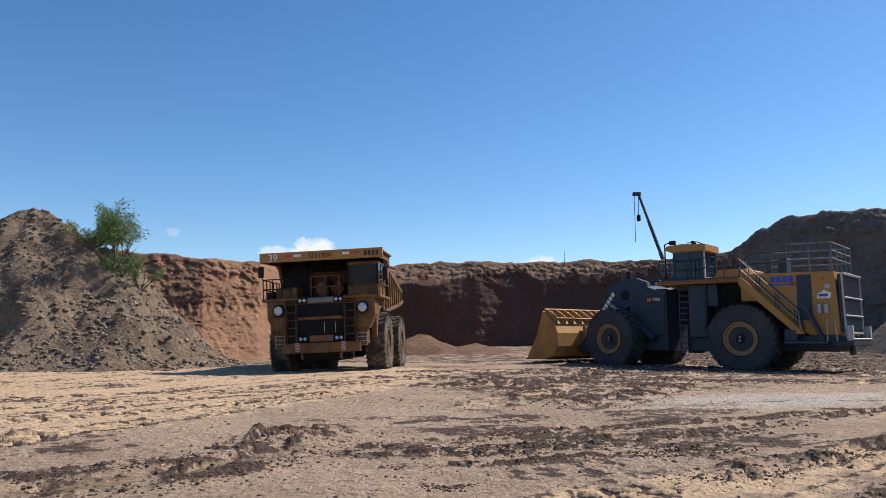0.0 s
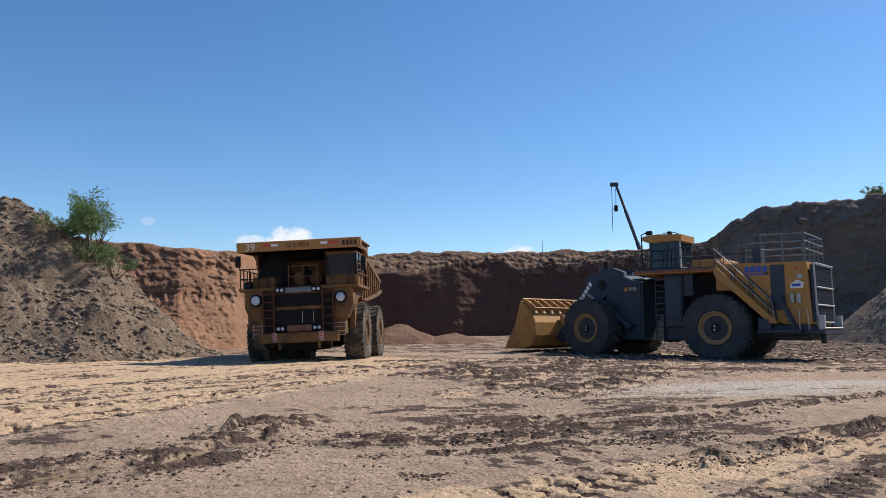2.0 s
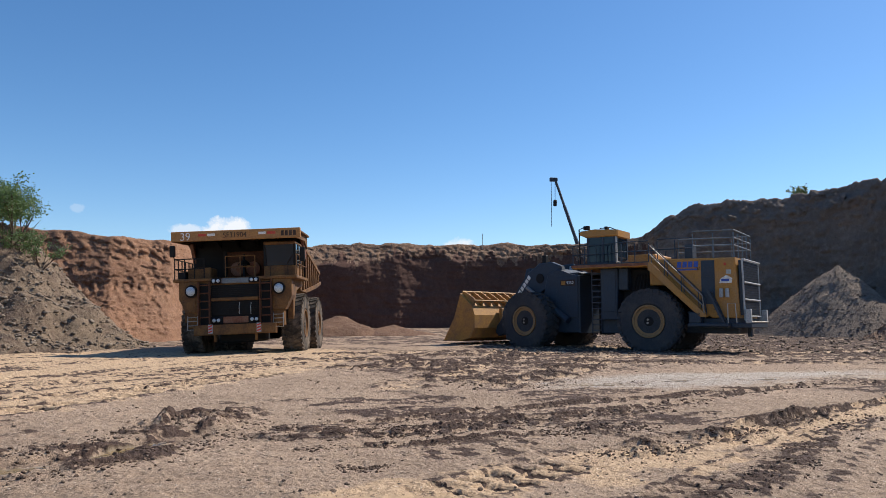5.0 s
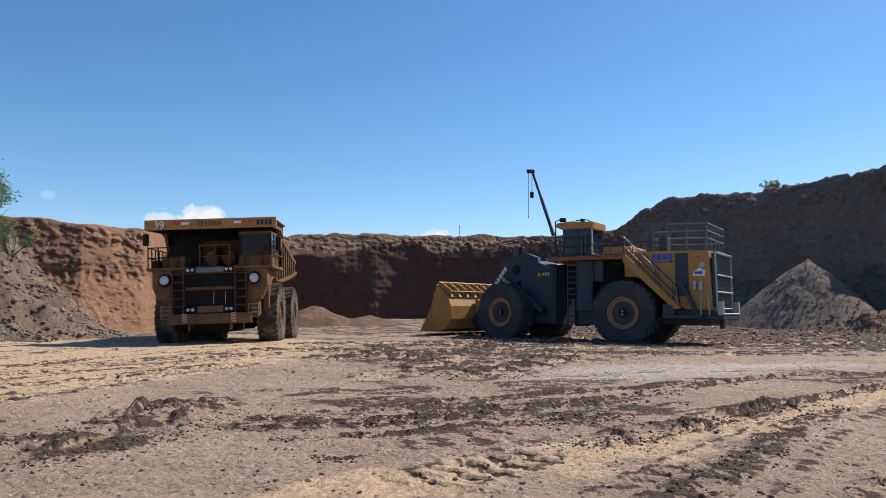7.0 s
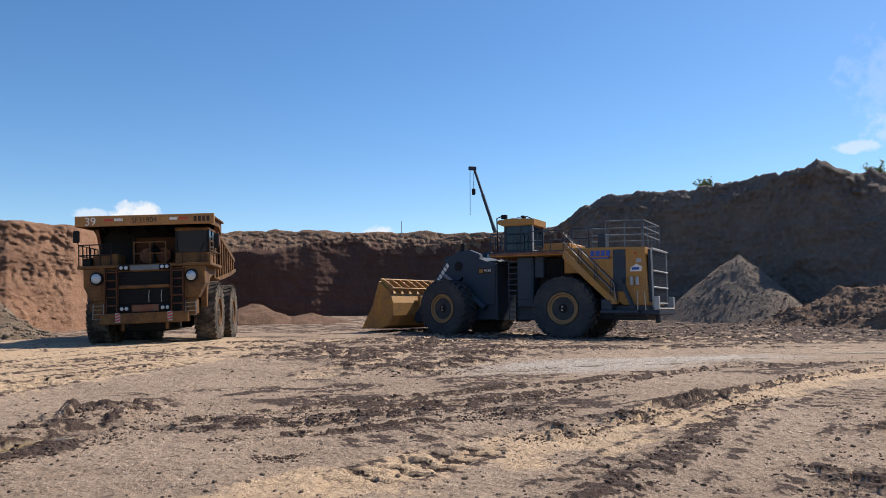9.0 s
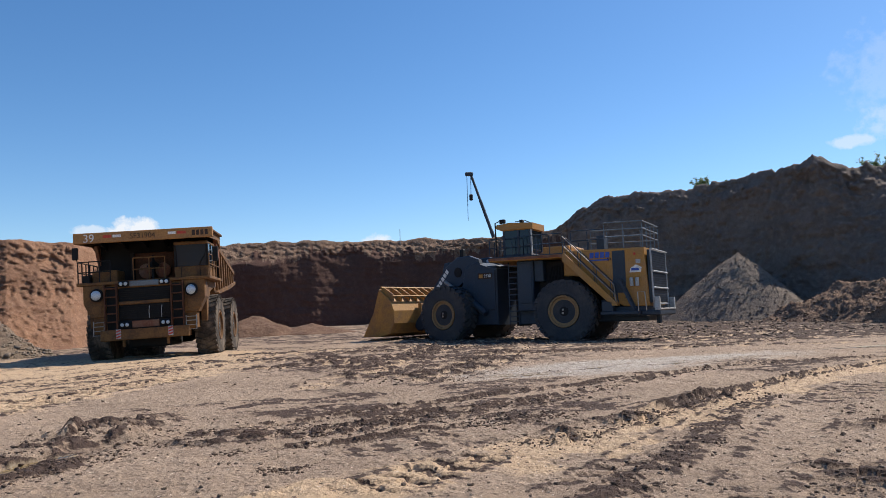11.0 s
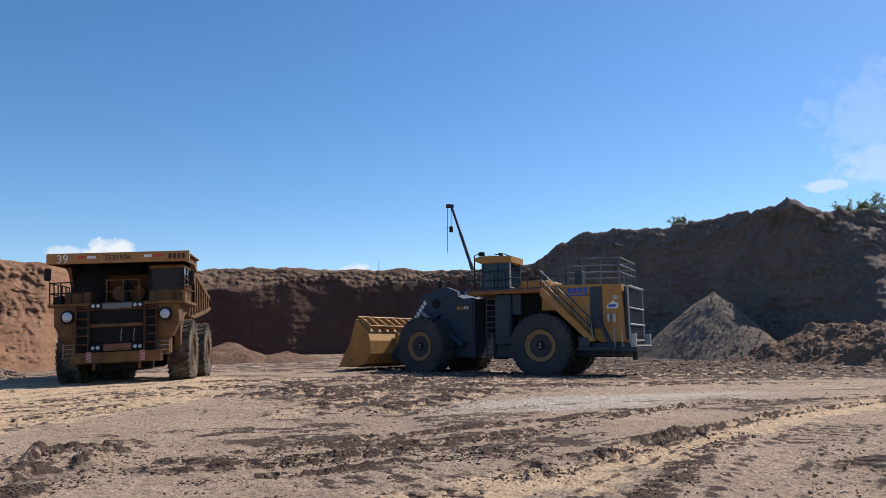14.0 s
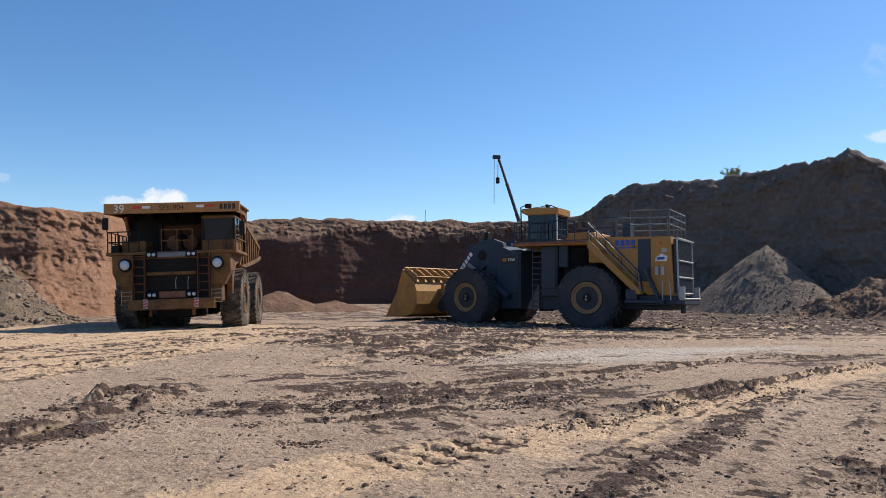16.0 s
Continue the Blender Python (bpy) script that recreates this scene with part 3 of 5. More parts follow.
def heap(name, cx, cy, rx, ry, h, material, label, tail=None, n=90, rough=0.12, kind="", category="earth heap", sharp=1.0, freq=0.6, sway=0.12, hollow=0.0, steep=1.0):
    """A heap of loose earth on the floor; tail: its ridge runs on to that point."""
    ex, ey = tail if tail else (cx, cy)
    pad = 1.12
    xs = np.linspace(min(cx, ex) - rx * pad, max(cx, ex) + rx * pad, n)
    ys = np.linspace(min(cy, ey) - ry * pad, max(cy, ey) + ry * pad, n)
    Y, X = np.meshgrid(ys, xs, indexing="ij")
    L2 = (ex - cx) ** 2 + (ey - cy) ** 2
    t = np.clip(((X - cx) * (ex - cx) + (Y - cy) * (ey - cy)) / L2, 0, 1) if L2 else 0 * X
    d = np.hypot((X - cx - t * (ex - cx)) / np.where(X > cx, rx * steep, rx), (Y - cy - t * (ey - cy)) / ry)
    wob = fbm(X, Y, cx, freq * 0.5, 4)
    d = np.maximum(d + sway * wob, 0)
    d = d + hollow * d * d * np.clip(1 - d, 0, 1)
    Z = h * np.clip(1 - d ** sharp, -0.25, 1) - 0.05 * h * np.exp(-(d / 0.15) ** 2)
    Z = Z + rough * h * 0.35 * fbm(X, Y, 9 + cy, freq, 5, 0.6) * step01(-d, -1.05, -0.7) + floor_z(X, Y) - 0.02
    Z = np.where(d > 1.02, floor_z(X, Y) - 0.4, Z)
    ob = sheet(name, X, Y, Z, material)
    tagged(ob, label, category, kind=kind)
    return ob


heap("gravel_mound", -23.7, 44.0, 11.4, 8.8, 9.4, M_GRAVEL, "tall mound of grey-brown gravel and stones beside the red wall", tail=(-60, 55), n=300, rough=0.13, sharp=0.95, sway=0.09, hollow=0.45)
heap("talus_cone", 41.5, 60.2, 6.8, 9.5, 6.4, M_TALUS, "sunlit fan of loose gravel against the shaded bank", n=160, rough=0.05, sway=0.025, steep=0.55)
heap("rubble_mound", 42.5, 41.5, 4.6, 6.0, 3.0, M_CROWN, "low mound of dug-up brown rubble and boulders", tail=(41.0, 47.5), n=160, rough=0.28, freq=0.9)
heap("dirt_mound", -1.9, 66.0, 4.2, 3.5, 1.75, M_HEAP, "small heap of reddish dirt by the far wall", n=70, rough=0.2)
heap("dirt_mound", 2.9, 66.5, 3.6, 3.2, 0.85, M_HEAP, "low heap of reddish dirt by the far wall", n=70, rough=0.3)


# ---- paint, rubber, metal, glass ----
def coat(name, color, rough=0.5, metal=0.0, dirt=0.35, dust=(0.30, 0.21, 0.14), scale=1.0, spec=0.4, bump=0.1):
    """A painted, rubber or metal surface with blotches of dust and fine scuffs."""
    m = bpy.data.materials.new(name)
    m.use_nodes = True
    n, l = m.node_tree.nodes, m.node_tree.links
    b = n["Principled BSDF"]
    tc = n.new("ShaderNodeTexCoord")
    a, c = n.new("ShaderNodeTexNoise"), n.new("ShaderNodeTexNoise")
    for t, s, d in ((a, 1.3, 7), (c, 16.0, 5)):
        t.inputs["Scale"].default_value, t.inputs["Detail"].default_value, t.inputs["Roughness"].default_value = s * scale, d, 0.65
        l.new(tc.outputs["Object"], t.inputs["Vector"])
    r = n.new("ShaderNodeMapRange")
    r.inputs[1].default_value, r.inputs[2].default_value, r.inputs[4].default_value = 0.42, 0.66, dirt
    l.new(a.outputs["Fac"], r.inputs[0])
    x = n.new("ShaderNodeMix")
    x.data_type = "RGBA"
    x.inputs[6].default_value, x.inputs[7].default_value = (*color, 1), (*dust, 1)
    l.new(r.outputs[0], x.inputs[0])
    y = n.new("ShaderNodeMix")
    y.data_type, y.blend_type = "RGBA", "MULTIPLY"
    y.inputs[0].default_value = 0.8
    r2 = n.new("ShaderNodeMapRange")
    r2.inputs[1].default_value, r2.inputs[2].default_value, r2.inputs[3].default_value, r2.inputs[4].default_value = 0.3, 0.7, 0.55, 1.2
    l.new(c.outputs["Fac"], r2.inputs[0])
    l.new(x.outputs[2], y.inputs[6])
    l.new(r2.outputs[0], y.inputs[7])
    l.new(y.outputs[2], b.inputs["Base Color"])
    q = n.new("ShaderNodeMapRange")
    q.inputs[3].default_value, q.inputs[4].default_value = rough, min(1.0, rough + 0.35)
    l.new(a.outputs["Fac"], q.inputs[0])
    l.new(q.outputs[0], b.inputs["Roughness"])
    b.inputs["Metallic"].default_value = metal
    b.inputs["Specular IOR Level"].default_value = spec
    bp = n.new("ShaderNodeBump")
    bp.inputs["Strength"].default_value, bp.inputs["Distance"].default_value = bump, 0.02
    l.new(c.outputs["Fac"], bp.inputs["Height"])
    l.new(bp.outputs[0], b.inputs["Normal"])
    return m


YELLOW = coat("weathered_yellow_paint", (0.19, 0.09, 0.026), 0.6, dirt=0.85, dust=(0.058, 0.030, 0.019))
LADDER = coat("rust_stained_yellow_paint", (0.10, 0.036, 0.014), 0.65, dirt=0.7, dust=(0.05, 0.022, 0.014))
RIM = coat("dusty_rim_yellow", (0.30, 0.18, 0.08), 0.55, dirt=0.5, dust=(0.22, 0.15, 0.09))
# paler than the paint on the rest of the truck
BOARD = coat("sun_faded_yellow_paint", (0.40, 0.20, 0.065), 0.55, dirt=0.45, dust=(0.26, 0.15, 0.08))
YELLOW2 = coat("loader_yellow_paint", (0.42, 0.20, 0.035), 0.4, dirt=0.35)
SLATE = coat("slate_paint", (0.022, 0.038, 0.062), 0.38, dirt=0.25, dust=(0.05, 0.047, 0.045))
BLACK = coat("black_steel", (0.005, 0.005, 0.006), 0.6, dirt=0.3, dust=(0.016, 0.012, 0.010))
RUBBER = coat("tyre_rubber", (0.042, 0.046, 0.054), 0.7, dirt=0.45, dust=(0.11, 0.095, 0.085), spec=0.3, bump=0.4)
DUSTY = coat("dusty_tyre_rubber", (0.05, 0.043, 0.037), 0.85, dirt=0.7, dust=(0.27, 0.21, 0.16), spec=0.2, bump=0.4)
STEEL = coat("worn_steel", (0.38, 0.37, 0.35), 0.35, 0.85, dirt=0.4)
RUSTY = coat("rust_brown_paint", (0.20, 0.075, 0.04), 0.7, dirt=0.5)
WHITE = coat("white_paint", (0.78, 0.77, 0.74), 0.5, dirt=0.15)
RED = coat("red_paint", (0.55, 0.06, 0.035), 0.5, dirt=0.2)
BLUE = coat("blue_decal", (0.03, 0.09, 0.42), 0.45, dirt=0.1)
LETTER = coat("dark_lettering", (0.035, 0.02, 0.015), 0.6, dirt=0.2)
GREY = coat("grey_blue_panel", (0.16, 0.19, 0.21), 0.45, dirt=0.4, dust=(0.08, 0.06, 0.045))
CREAM = coat("grey_white_panel", (0.42, 0.44, 0.44), 0.45, dirt=0.3)
LAMP = coat("lamp_lens", (0.5, 0.57, 0.63), 0.12, 0.2, dirt=0.1, spec=0.8)
BUCKET = coat("worn_bucket_yellow", (0.44, 0.22, 0.05), 0.5, dirt=0.75, dust=(0.22, 0.12, 0.07))
GLASS = bpy.data.materials.new("tinted_cab_glass")
GLASS.use_nodes = True
gb = GLASS.node_tree.nodes["Principled BSDF"]
gb.inputs["Base Color"].default_value = (0.012, 0.025, 0.04, 1)
gb.inputs["Roughness"].default_value, gb.inputs["Transmission Weight"].default_value = 0.05, 0.1
gb.inputs["IOR"].default_value, gb.inputs["Specular IOR Level"].default_value = 1.45, 0.3


# ---- shapes ----
def part(name, bm, material, parent, label="", m=None, smooth=False):
    me = bpy.data.meshes.new(name)
    bmesh.ops.recalc_face_normals(bm, faces=bm.faces)
    bm.to_mesh(me)
    bm.free()
    me.materials.append(material)
    if smooth:
        me.polygons.foreach_set("use_smooth", np.ones(len(me.polygons), bool))
    ob = new(name, me)
    ob.parent = parent
    if m is not None:
        ob.matrix_local = m
    if label:
        tagged(ob, label)
    return ob


def again(ob, parent, m, name=None):
    """The same mesh once more, elsewhere on its thing."""
    o = new(name or ob.name.split(".")[0], ob.data)
    o.parent = parent
    o.matrix_local = m
    return o


def base(name, m, label, category, group=""):
    ob = new(name)
    ob.matrix_world = m
    return tagged(ob, label, category, group)


def bx(x0, x1, y0, y1, z0, z1, bevel=0.02, bm=None, m=None):
    """A box with softened edges."""
    bm = bm or bmesh.new()
    mat = Matrix.Translation(((x0 + x1) / 2, (y0 + y1) / 2, (z0 + z1) / 2)) @ Matrix.Diagonal((abs(x1 - x0), abs(y1 - y0), abs(z1 - z0), 1))
    if m is not None:
        mat = m @ mat
    got = bmesh.ops.create_cube(bm, size=1, matrix=mat)
    if bevel:
        edges = list({e for v in got["verts"] for e in v.link_edges})
        bmesh.ops.bevel(bm, geom=edges, offset=min(bevel, 0.3 * min(abs(x1 - x0), abs(y1 - y0), abs(z1 - z0))), segments=1, affect="EDGES")
    return bm


def prism(pts, axis, a, b, bevel=0.02, bm=None):
    """A flat outline pushed from a to b along an axis; pts are the other two coordinates in order x, y, z."""
    bm = bm or bmesh.new()

    def at(p, s):
        return {"x": (s, p[0], p[1]), "y": (p[0], s, p[1]), "z": (p[0], p[1], s)}[axis]

    lo, hi = [bm.verts.new(at(p, a)) for p in pts], [bm.verts.new(at(p, b)) for p in pts]
    n = len(pts)
    faces = [bm.faces.new(lo), bm.faces.new(hi[::-1])] + [bm.faces.new((lo[k], hi[k], hi[(k + 1) % n], lo[(k + 1) % n])) for k in range(n)]
    if bevel:
        edges = list({e for f in faces[:2] for e in f.edges})
        bmesh.ops.bevel(bm, geom=edges, offset=bevel, segments=1, affect="EDGES")
    return bm


def rod(pts, r, n=8, bm=None):
    """A round bar along a line of points."""
    bm = bm or bmesh.new()
    pts = [Vector(p) for p in pts]
    rings = []
    for k, p in enumerate(pts):
        d = (pts[min(k + 1, len(pts) - 1)] - pts[max(k - 1, 0)]).normalized()
        side = d.orthogonal().normalized() if k == 0 else (side - d * side.dot(d)).normalized()
        up = d.cross(side)
        rings.append([bm.verts.new(p + r * (math.cos(t) * side + math.sin(t) * up)) for t in (2 * math.pi * i / n for i in range(n))])
    for a, b in zip(rings, rings[1:]):
        for i in range(n):
            bm.faces.new((a[i], a[(i + 1) % n], b[(i + 1) % n], b[i]))
    bm.faces.new(rings[0])
    bm.faces.new(rings[-1][::-1])
    return bm


def lathe(profile, n=40, bm=None, m=None):
    """A profile of (along x, radius) turned round the x axis."""
    bm = bm or bmesh.new()
    m = m or Matrix()
    rings = [[bm.verts.new(m @ Vector((x, r * math.cos(t), r * math.sin(t)))) for t in (2 * math.pi * i / n for i in range(n))] for x, r in profile]
    for a, b in zip(rings, rings[1:]):
        for i in range(n):
            bm.faces.new((a[i], a[(i + 1) % n], b[(i + 1) % n], b[i]))
    bm.faces.new(rings[0])
    bm.faces.new(rings[-1][::-1])
    return bm


def writing(text, size, material, parent, m, name="lettering", label=""):
    cu = bpy.data.curves.new(name, "FONT")
    cu.body, cu.size, cu.extrude, cu.align_x, cu.align_y = text, size, 0.006, "CENTER", "CENTER"
    tmp = bpy.data.objects.new(name, cu)
    scene.collection.objects.link(tmp)
    me = bpy.data.meshes.new_from_object(tmp.evaluated_get(bpy.context.evaluated_depsgraph_get()))
    bpy.data.objects.remove(tmp)
    me.materials.clear()
    me.materials.append(material)
    ob = new(name, me)
    ob.parent, ob.matrix_local = parent, m
    return tagged(ob, label) if label else ob


def wheel(parent, R, width, rim_r, m, rim_mat, hub_mat, tyre_mat, lugs=26, lug_h=0.07, deep=0.12, name="wheel"):
    """A wheel that turns round x, its outside towards +x: tyre with lugs, rim ring and hub."""
    w = width / 2
    prof = [(-w * 0.8, rim_r), (-w, rim_r + 0.12 * (R - rim_r)), (-w, R * 0.86), (-w * 0.9, R - lug_h), (0, R - lug_h * 0.8), (w * 0.9, R - lug_h), (w, R * 0.86), (w, rim_r + 0.12 * (R - rim_r)), (w * 0.8, rim_r)]
    bm = lathe(prof, 48)
    for k in range(lugs):
        for s in (-1, 1):
            t = 2 * math.pi * (k + (0.5 if s > 0 else 0)) / lugs
            turn = Matrix.Rotation(t, 4, "X")
            bx(s * 0.05, s * w * 1.0, -0.33 * 2 * math.pi * R / lugs, 0.22 * 2 * math.pi * R / lugs, R - lug_h * 1.5, R, 0, bm, turn @ Matrix.Shear("XZ", 4, (0, 0)) @ pose(0, 0, 0, 0, 0, s * 22))
            bx(s * w * 0.93, s * w * 1.02, -0.16 * 2 * math.pi * R / lugs, 0.16 * 2 * math.pi * R / lugs, R * 0.84, R * 0.985, 0, bm, turn)
    tyre = part("tyre", bm, tyre_mat, parent, "", m)
    part("rim", lathe([(w * 0.5, rim_r * 1.0), (w * 0.98, rim_r * 1.04), (w * 1.03, rim_r * 1.0), (w * 1.0, rim_r * 0.93), (w * 0.84, rim_r * 0.90), (w * 0.83, rim_r * 0.76), (w * 0.6, rim_r * 0.73)], 40), rim_mat, tyre, "")
    hub = lathe([(0, rim_r * 0.98), (w * 0.55 - deep, rim_r * 0.82), (w * 0.62, rim_r * 0.58), (w * 0.66, rim_r * 0.34), (w * 0.82, rim_r * 0.30), (w * 0.86, rim_r * 0.16)], 32)
    hub = part("hub", hub, hub_mat, tyre)
    bolts = bmesh.new()
    for k in range(16):
        t = 2 * math.pi * k / 16
        bx(w * 0.55, w * 0.72, -0.03, 0.03, rim_r * 0.62, rim_r * 0.67, 0, bolts, Matrix.Rotation(t, 4, "X"))
    for t in (0.4, 2.6):
        bx(w * 0.84, w * 0.90, -0.05, 0.05, rim_r * 0.06, rim_r * 0.18, 0, bolts, Matrix.Rotation(t, 4, "X"))
    tagged(part("bolt_ring", bolts, STEEL, tyre), kind="stuff")
    return tyre


def railing(parent, pts, height, material, rails=(1.0, 0.55), r=0.025, every=1.0, label="tubular handrail", kick=False):
    """A handrail on posts along a line; each post is a piece of it."""
    pts = [Vector(p) for p in pts]
    bm = bmesh.new()
    for k in rails:
        rod([p + Vector((0, 0, height * k)) for p in pts], r, 6, bm)
    if kick:
        for a, b in zip(pts, pts[1:]):
            rod([a + Vector((0, 0, 0.06)), b + Vector((0, 0, 0.06))], 0.035, 4, bm)
    rail = part("railing", bm, material, parent, label)
    post = None
    for a, b in zip(pts, pts[1:]):
        L = (b - a).length
        n = max(1, round(L / every))
        for k in range(n + (1 if b is pts[-1] else 0)):
            p = a.lerp(b, k / n)
            if post is None:
                post = part("post", rod([(0, 0, 0), (0, 0, height)], r * 1.1, 6), material, rail, "", Matrix.Translation(p))
            else:
                again(post, rail, Matrix.Translation(p), "post")
    return rail


def ladder(parent, x0, x1, y, z0, z1, rungs, material, y1=None, side=0.09, r=0.03, name="ladder"):
    """A ladder facing -y; each rung is a piece of it."""
    y1 = y if y1 is None else y1
    bm = bmesh.new()
    for x in (x0, x1):
        prism([(y - side, z0), (y + side, z0), (y1 + side, z1), (y1 - side, z1)], "x", x - 0.03, x + 0.03, 0.006, bm)
    lad = part(name, bm, material, parent)
    rung = None
    for k in range(rungs):
        u = (k + 0.5) / rungs
        p = Matrix.Translation((0, y + (y1 - y) * u, z0 + (z1 - z0) * u))
        if rung is None:
            rung = part("rung", bx(x0 + 0.03, x1 - 0.03, -0.09, 0.03, -0.03, 0.03, 0.008), material, lad, "", p)
        else:
            again(rung, lad, p, "rung")
    return lad


# ---- haul truck: x to the truck's left, y towards its tail, ground at z 0 ----
def lamp_pair(parent, x, y, z, r=0.085):
    house = part("lamp_housing", bx(x - 0.24, x + 0.24, y - 0.02, y + 0.10, z - 0.13, z + 0.13, 0.03), BLACK, parent)
    for dx in (-0.11, 0.11):
        part("lens", lathe([(0, r), (0.02, r * 0.95), (0.045, r * 0.5)], 16, None, Matrix.Translation((x + dx, y - 0.02, z)) @ Matrix.Rotation(radians(-90), 4, "Z")), LAMP, house, "round clear headlight lens")


def haul_truck(m):
    T = base("haul_truck", m, "weathered orange-yellow mining dump truck parked on the dirt", "dump truck")
    # frame and running gear
    part("chassis", bx(-0.75, 0.75, 0.7, 9.4, 1.05, 1.75, 0.05, bx(-2.0, 2.0, 2.45, 2.95, 1.0, 1.5, 0.05)), BLACK, T)
    part("rear_axle", lathe([(-2.6, 0.3), (-1.1, 0.42), (-0.6, 0.75), (0.6, 0.75), (1.1, 0.42), (2.6, 0.3)], 20, None, Matrix.Translation((0, 7.5, 1.38))), BLACK, T)
    part("oil_pan", bx(-1.0, 0.9, 0.9, 3.8, 0.62, 1.15, 0.1), BLACK, T)
    for s in (-1, 1):
        wheel(T, 1.50, 1.02, 0.68, Matrix.Translation((s * 2.52, 2.7, 1.40)) @ (Matrix() if s > 0 else Matrix.Rotation(math.pi, 4, "Z")), YELLOW, BLACK, DUSTY, 30, 0.06)
        for off in (2.56, 1.6):
            wheel(T, 1.48, 0.90, 0.66, Matrix.Translation((s * off, 7.5, 1.38)) @ (Matrix() if s > 0 else Matrix.Rotation(math.pi, 4, "Z")), YELLOW, BLACK, DUSTY, 30, 0.06)
        rods = rod([(s * 1.5, 2.5, 1.3), (s * 1.35, 2.3, 3.2)], 0.16, 12)
        part("front_strut", rods, STEEL, T)
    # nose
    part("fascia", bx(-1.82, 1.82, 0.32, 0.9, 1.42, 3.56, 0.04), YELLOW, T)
    part("bumper", prism([(-2.0, 1.02), (2.0, 1.02), (2.0, 1.5), (1.2, 1.5), (-1.2, 1.5), (-2.0, 1.5)], "y", -0.02, 0.55, 0.03), YELLOW, T)
    for s in (-1, 1):
        plate = part("warning_plate", bx(s * 1.18 - 0.11, s * 1.18 + 0.11, -0.045, -0.02, 1.10, 1.52, 0.005), CREAM, T, "red and white striped warning plate")
        for k in range(3):
            z = 1.12 + 0.13 * k
            part("stripe", prism([(s * 1.18 - 0.10, z), (s * 1.18 + 0.10, z + 0.06), (s * 1.18 + 0.10, z + 0.13), (s * 1.18 - 0.10, z + 0.07)], "y", -0.052, -0.044, 0), RED, plate)
        part("tow_hook", bx(s * 1.0 - 0.06, s * 1.0 + 0.06, 0.1, 0.3, 0.72, 1.04, 0.03), YELLOW, T)
        lamp_pair(T, s * 0.93, 0.12, 1.70)
        lamp_pair(T, s * 0.93, 0.12, 3.55)
    part("name_plate", bx(-0.62, 0.62, 0.2, 0.3, 1.55, 1.86, 0.02), RUSTY, T, "rust-brown nose plate")
    part("lower_panel", bx(-1.22, 1.22, 0.24, 0.34, 1.5, 1.9, 0.02), BLACK, T)
    grille = part("grille", bx(-1.22, 1.18, 0.26, 0.4, 1.9, 3.36, 0.03), BLACK, T, "black radiator grille")
    slat = None
    for k in range(15):
        z = 1.97 + k * 0.093
        if 2.55 < z < 2.75:
            continue
        if slat is None:
            slat = part("slat", bx(-1.16, 1.12, 0.21, 0.27, -0.018, 0.018, 0.004), BLACK, grille, "", Matrix.Translation((0, 0, z)))
        else:
            again(slat, grille, Matrix.Translation((0, 0, z)), "slat")
    part("grille_bar", bx(-1.18, 1.14, 0.14, 0.3, 2.60, 2.76, 0.03), YELLOW, T)
    for x in (0.18, 0.75):
        part("hose", rod([(x, 0.18, 1.95), (x, 0.17, 2.3), (x + 0.02, 0.2, 2.5)], 0.018, 6), CREAM, T)
    part("upper_panel", bx(-0.66, 0.68, 0.12, 0.34, 3.42, 3.66, 0.03), GREY, T, "grey panel between the upper lamps")
    for s in (-1, 1):
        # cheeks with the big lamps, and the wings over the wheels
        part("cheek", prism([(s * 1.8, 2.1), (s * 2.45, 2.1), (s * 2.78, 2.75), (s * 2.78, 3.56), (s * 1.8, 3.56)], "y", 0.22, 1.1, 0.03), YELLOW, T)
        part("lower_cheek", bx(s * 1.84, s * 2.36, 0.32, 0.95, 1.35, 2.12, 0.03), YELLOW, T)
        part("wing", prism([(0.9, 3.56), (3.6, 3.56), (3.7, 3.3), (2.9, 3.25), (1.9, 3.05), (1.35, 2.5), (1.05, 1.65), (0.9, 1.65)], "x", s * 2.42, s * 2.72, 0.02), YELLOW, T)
        big = part("headlight", lathe([(0, 0.30), (0.10, 0.30), (0.14, 0.26)], 24, None, Matrix.Translation((s * 2.16, 0.22, 3.10)) @ Matrix.Rotation(radians(-90), 4, "Z")), BLACK, T)
        part("lens", lathe([(0, 0.22), (0.05, 0.215), (0.11, 0.12), (0.12, 0.03)], 24, None, Matrix.Translation((s * 2.16, 0.09, 3.10)) @ Matrix.Rotation(radians(-90), 4, "Z")), LAMP, big, "large round headlight lens")
        part("access_panel", bx(s * 1.95, s * 2.6, 0.19, 0.24, 2.28, 2.66, 0.01), YELLOW, T)
        # black plate on the fascia paints the shade behind the rungs
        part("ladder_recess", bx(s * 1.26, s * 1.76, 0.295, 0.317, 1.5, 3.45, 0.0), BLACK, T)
        ladder(T, s * 1.24 if s > 0 else -1.78, s * 1.78 if s > 0 else -1.24, 0.08, 1.3, 3.55, 6, LADDER, 0.12)
        step = part("step_frame", rod([(s * 1.86, 0.18, 1.95), (s * 1.86, 0.14, 1.3), (s * 2.34, 0.14, 1.3), (s * 2.34, 0.18, 1.95)], 0.025, 6), STEEL, T)
        for z in (1.5, 1.7, 1.88):
            part("rung", rod([(s * 1.86, 0.15, z), (s * 2.34, 0.15, z)], 0.02, 6), STEEL, step)
    # deck, rails, cab
    part("deck", bx(-3.05, 3.05, 0.18, 3.5, 3.56, 3.70, 0.02), YELLOW, T)
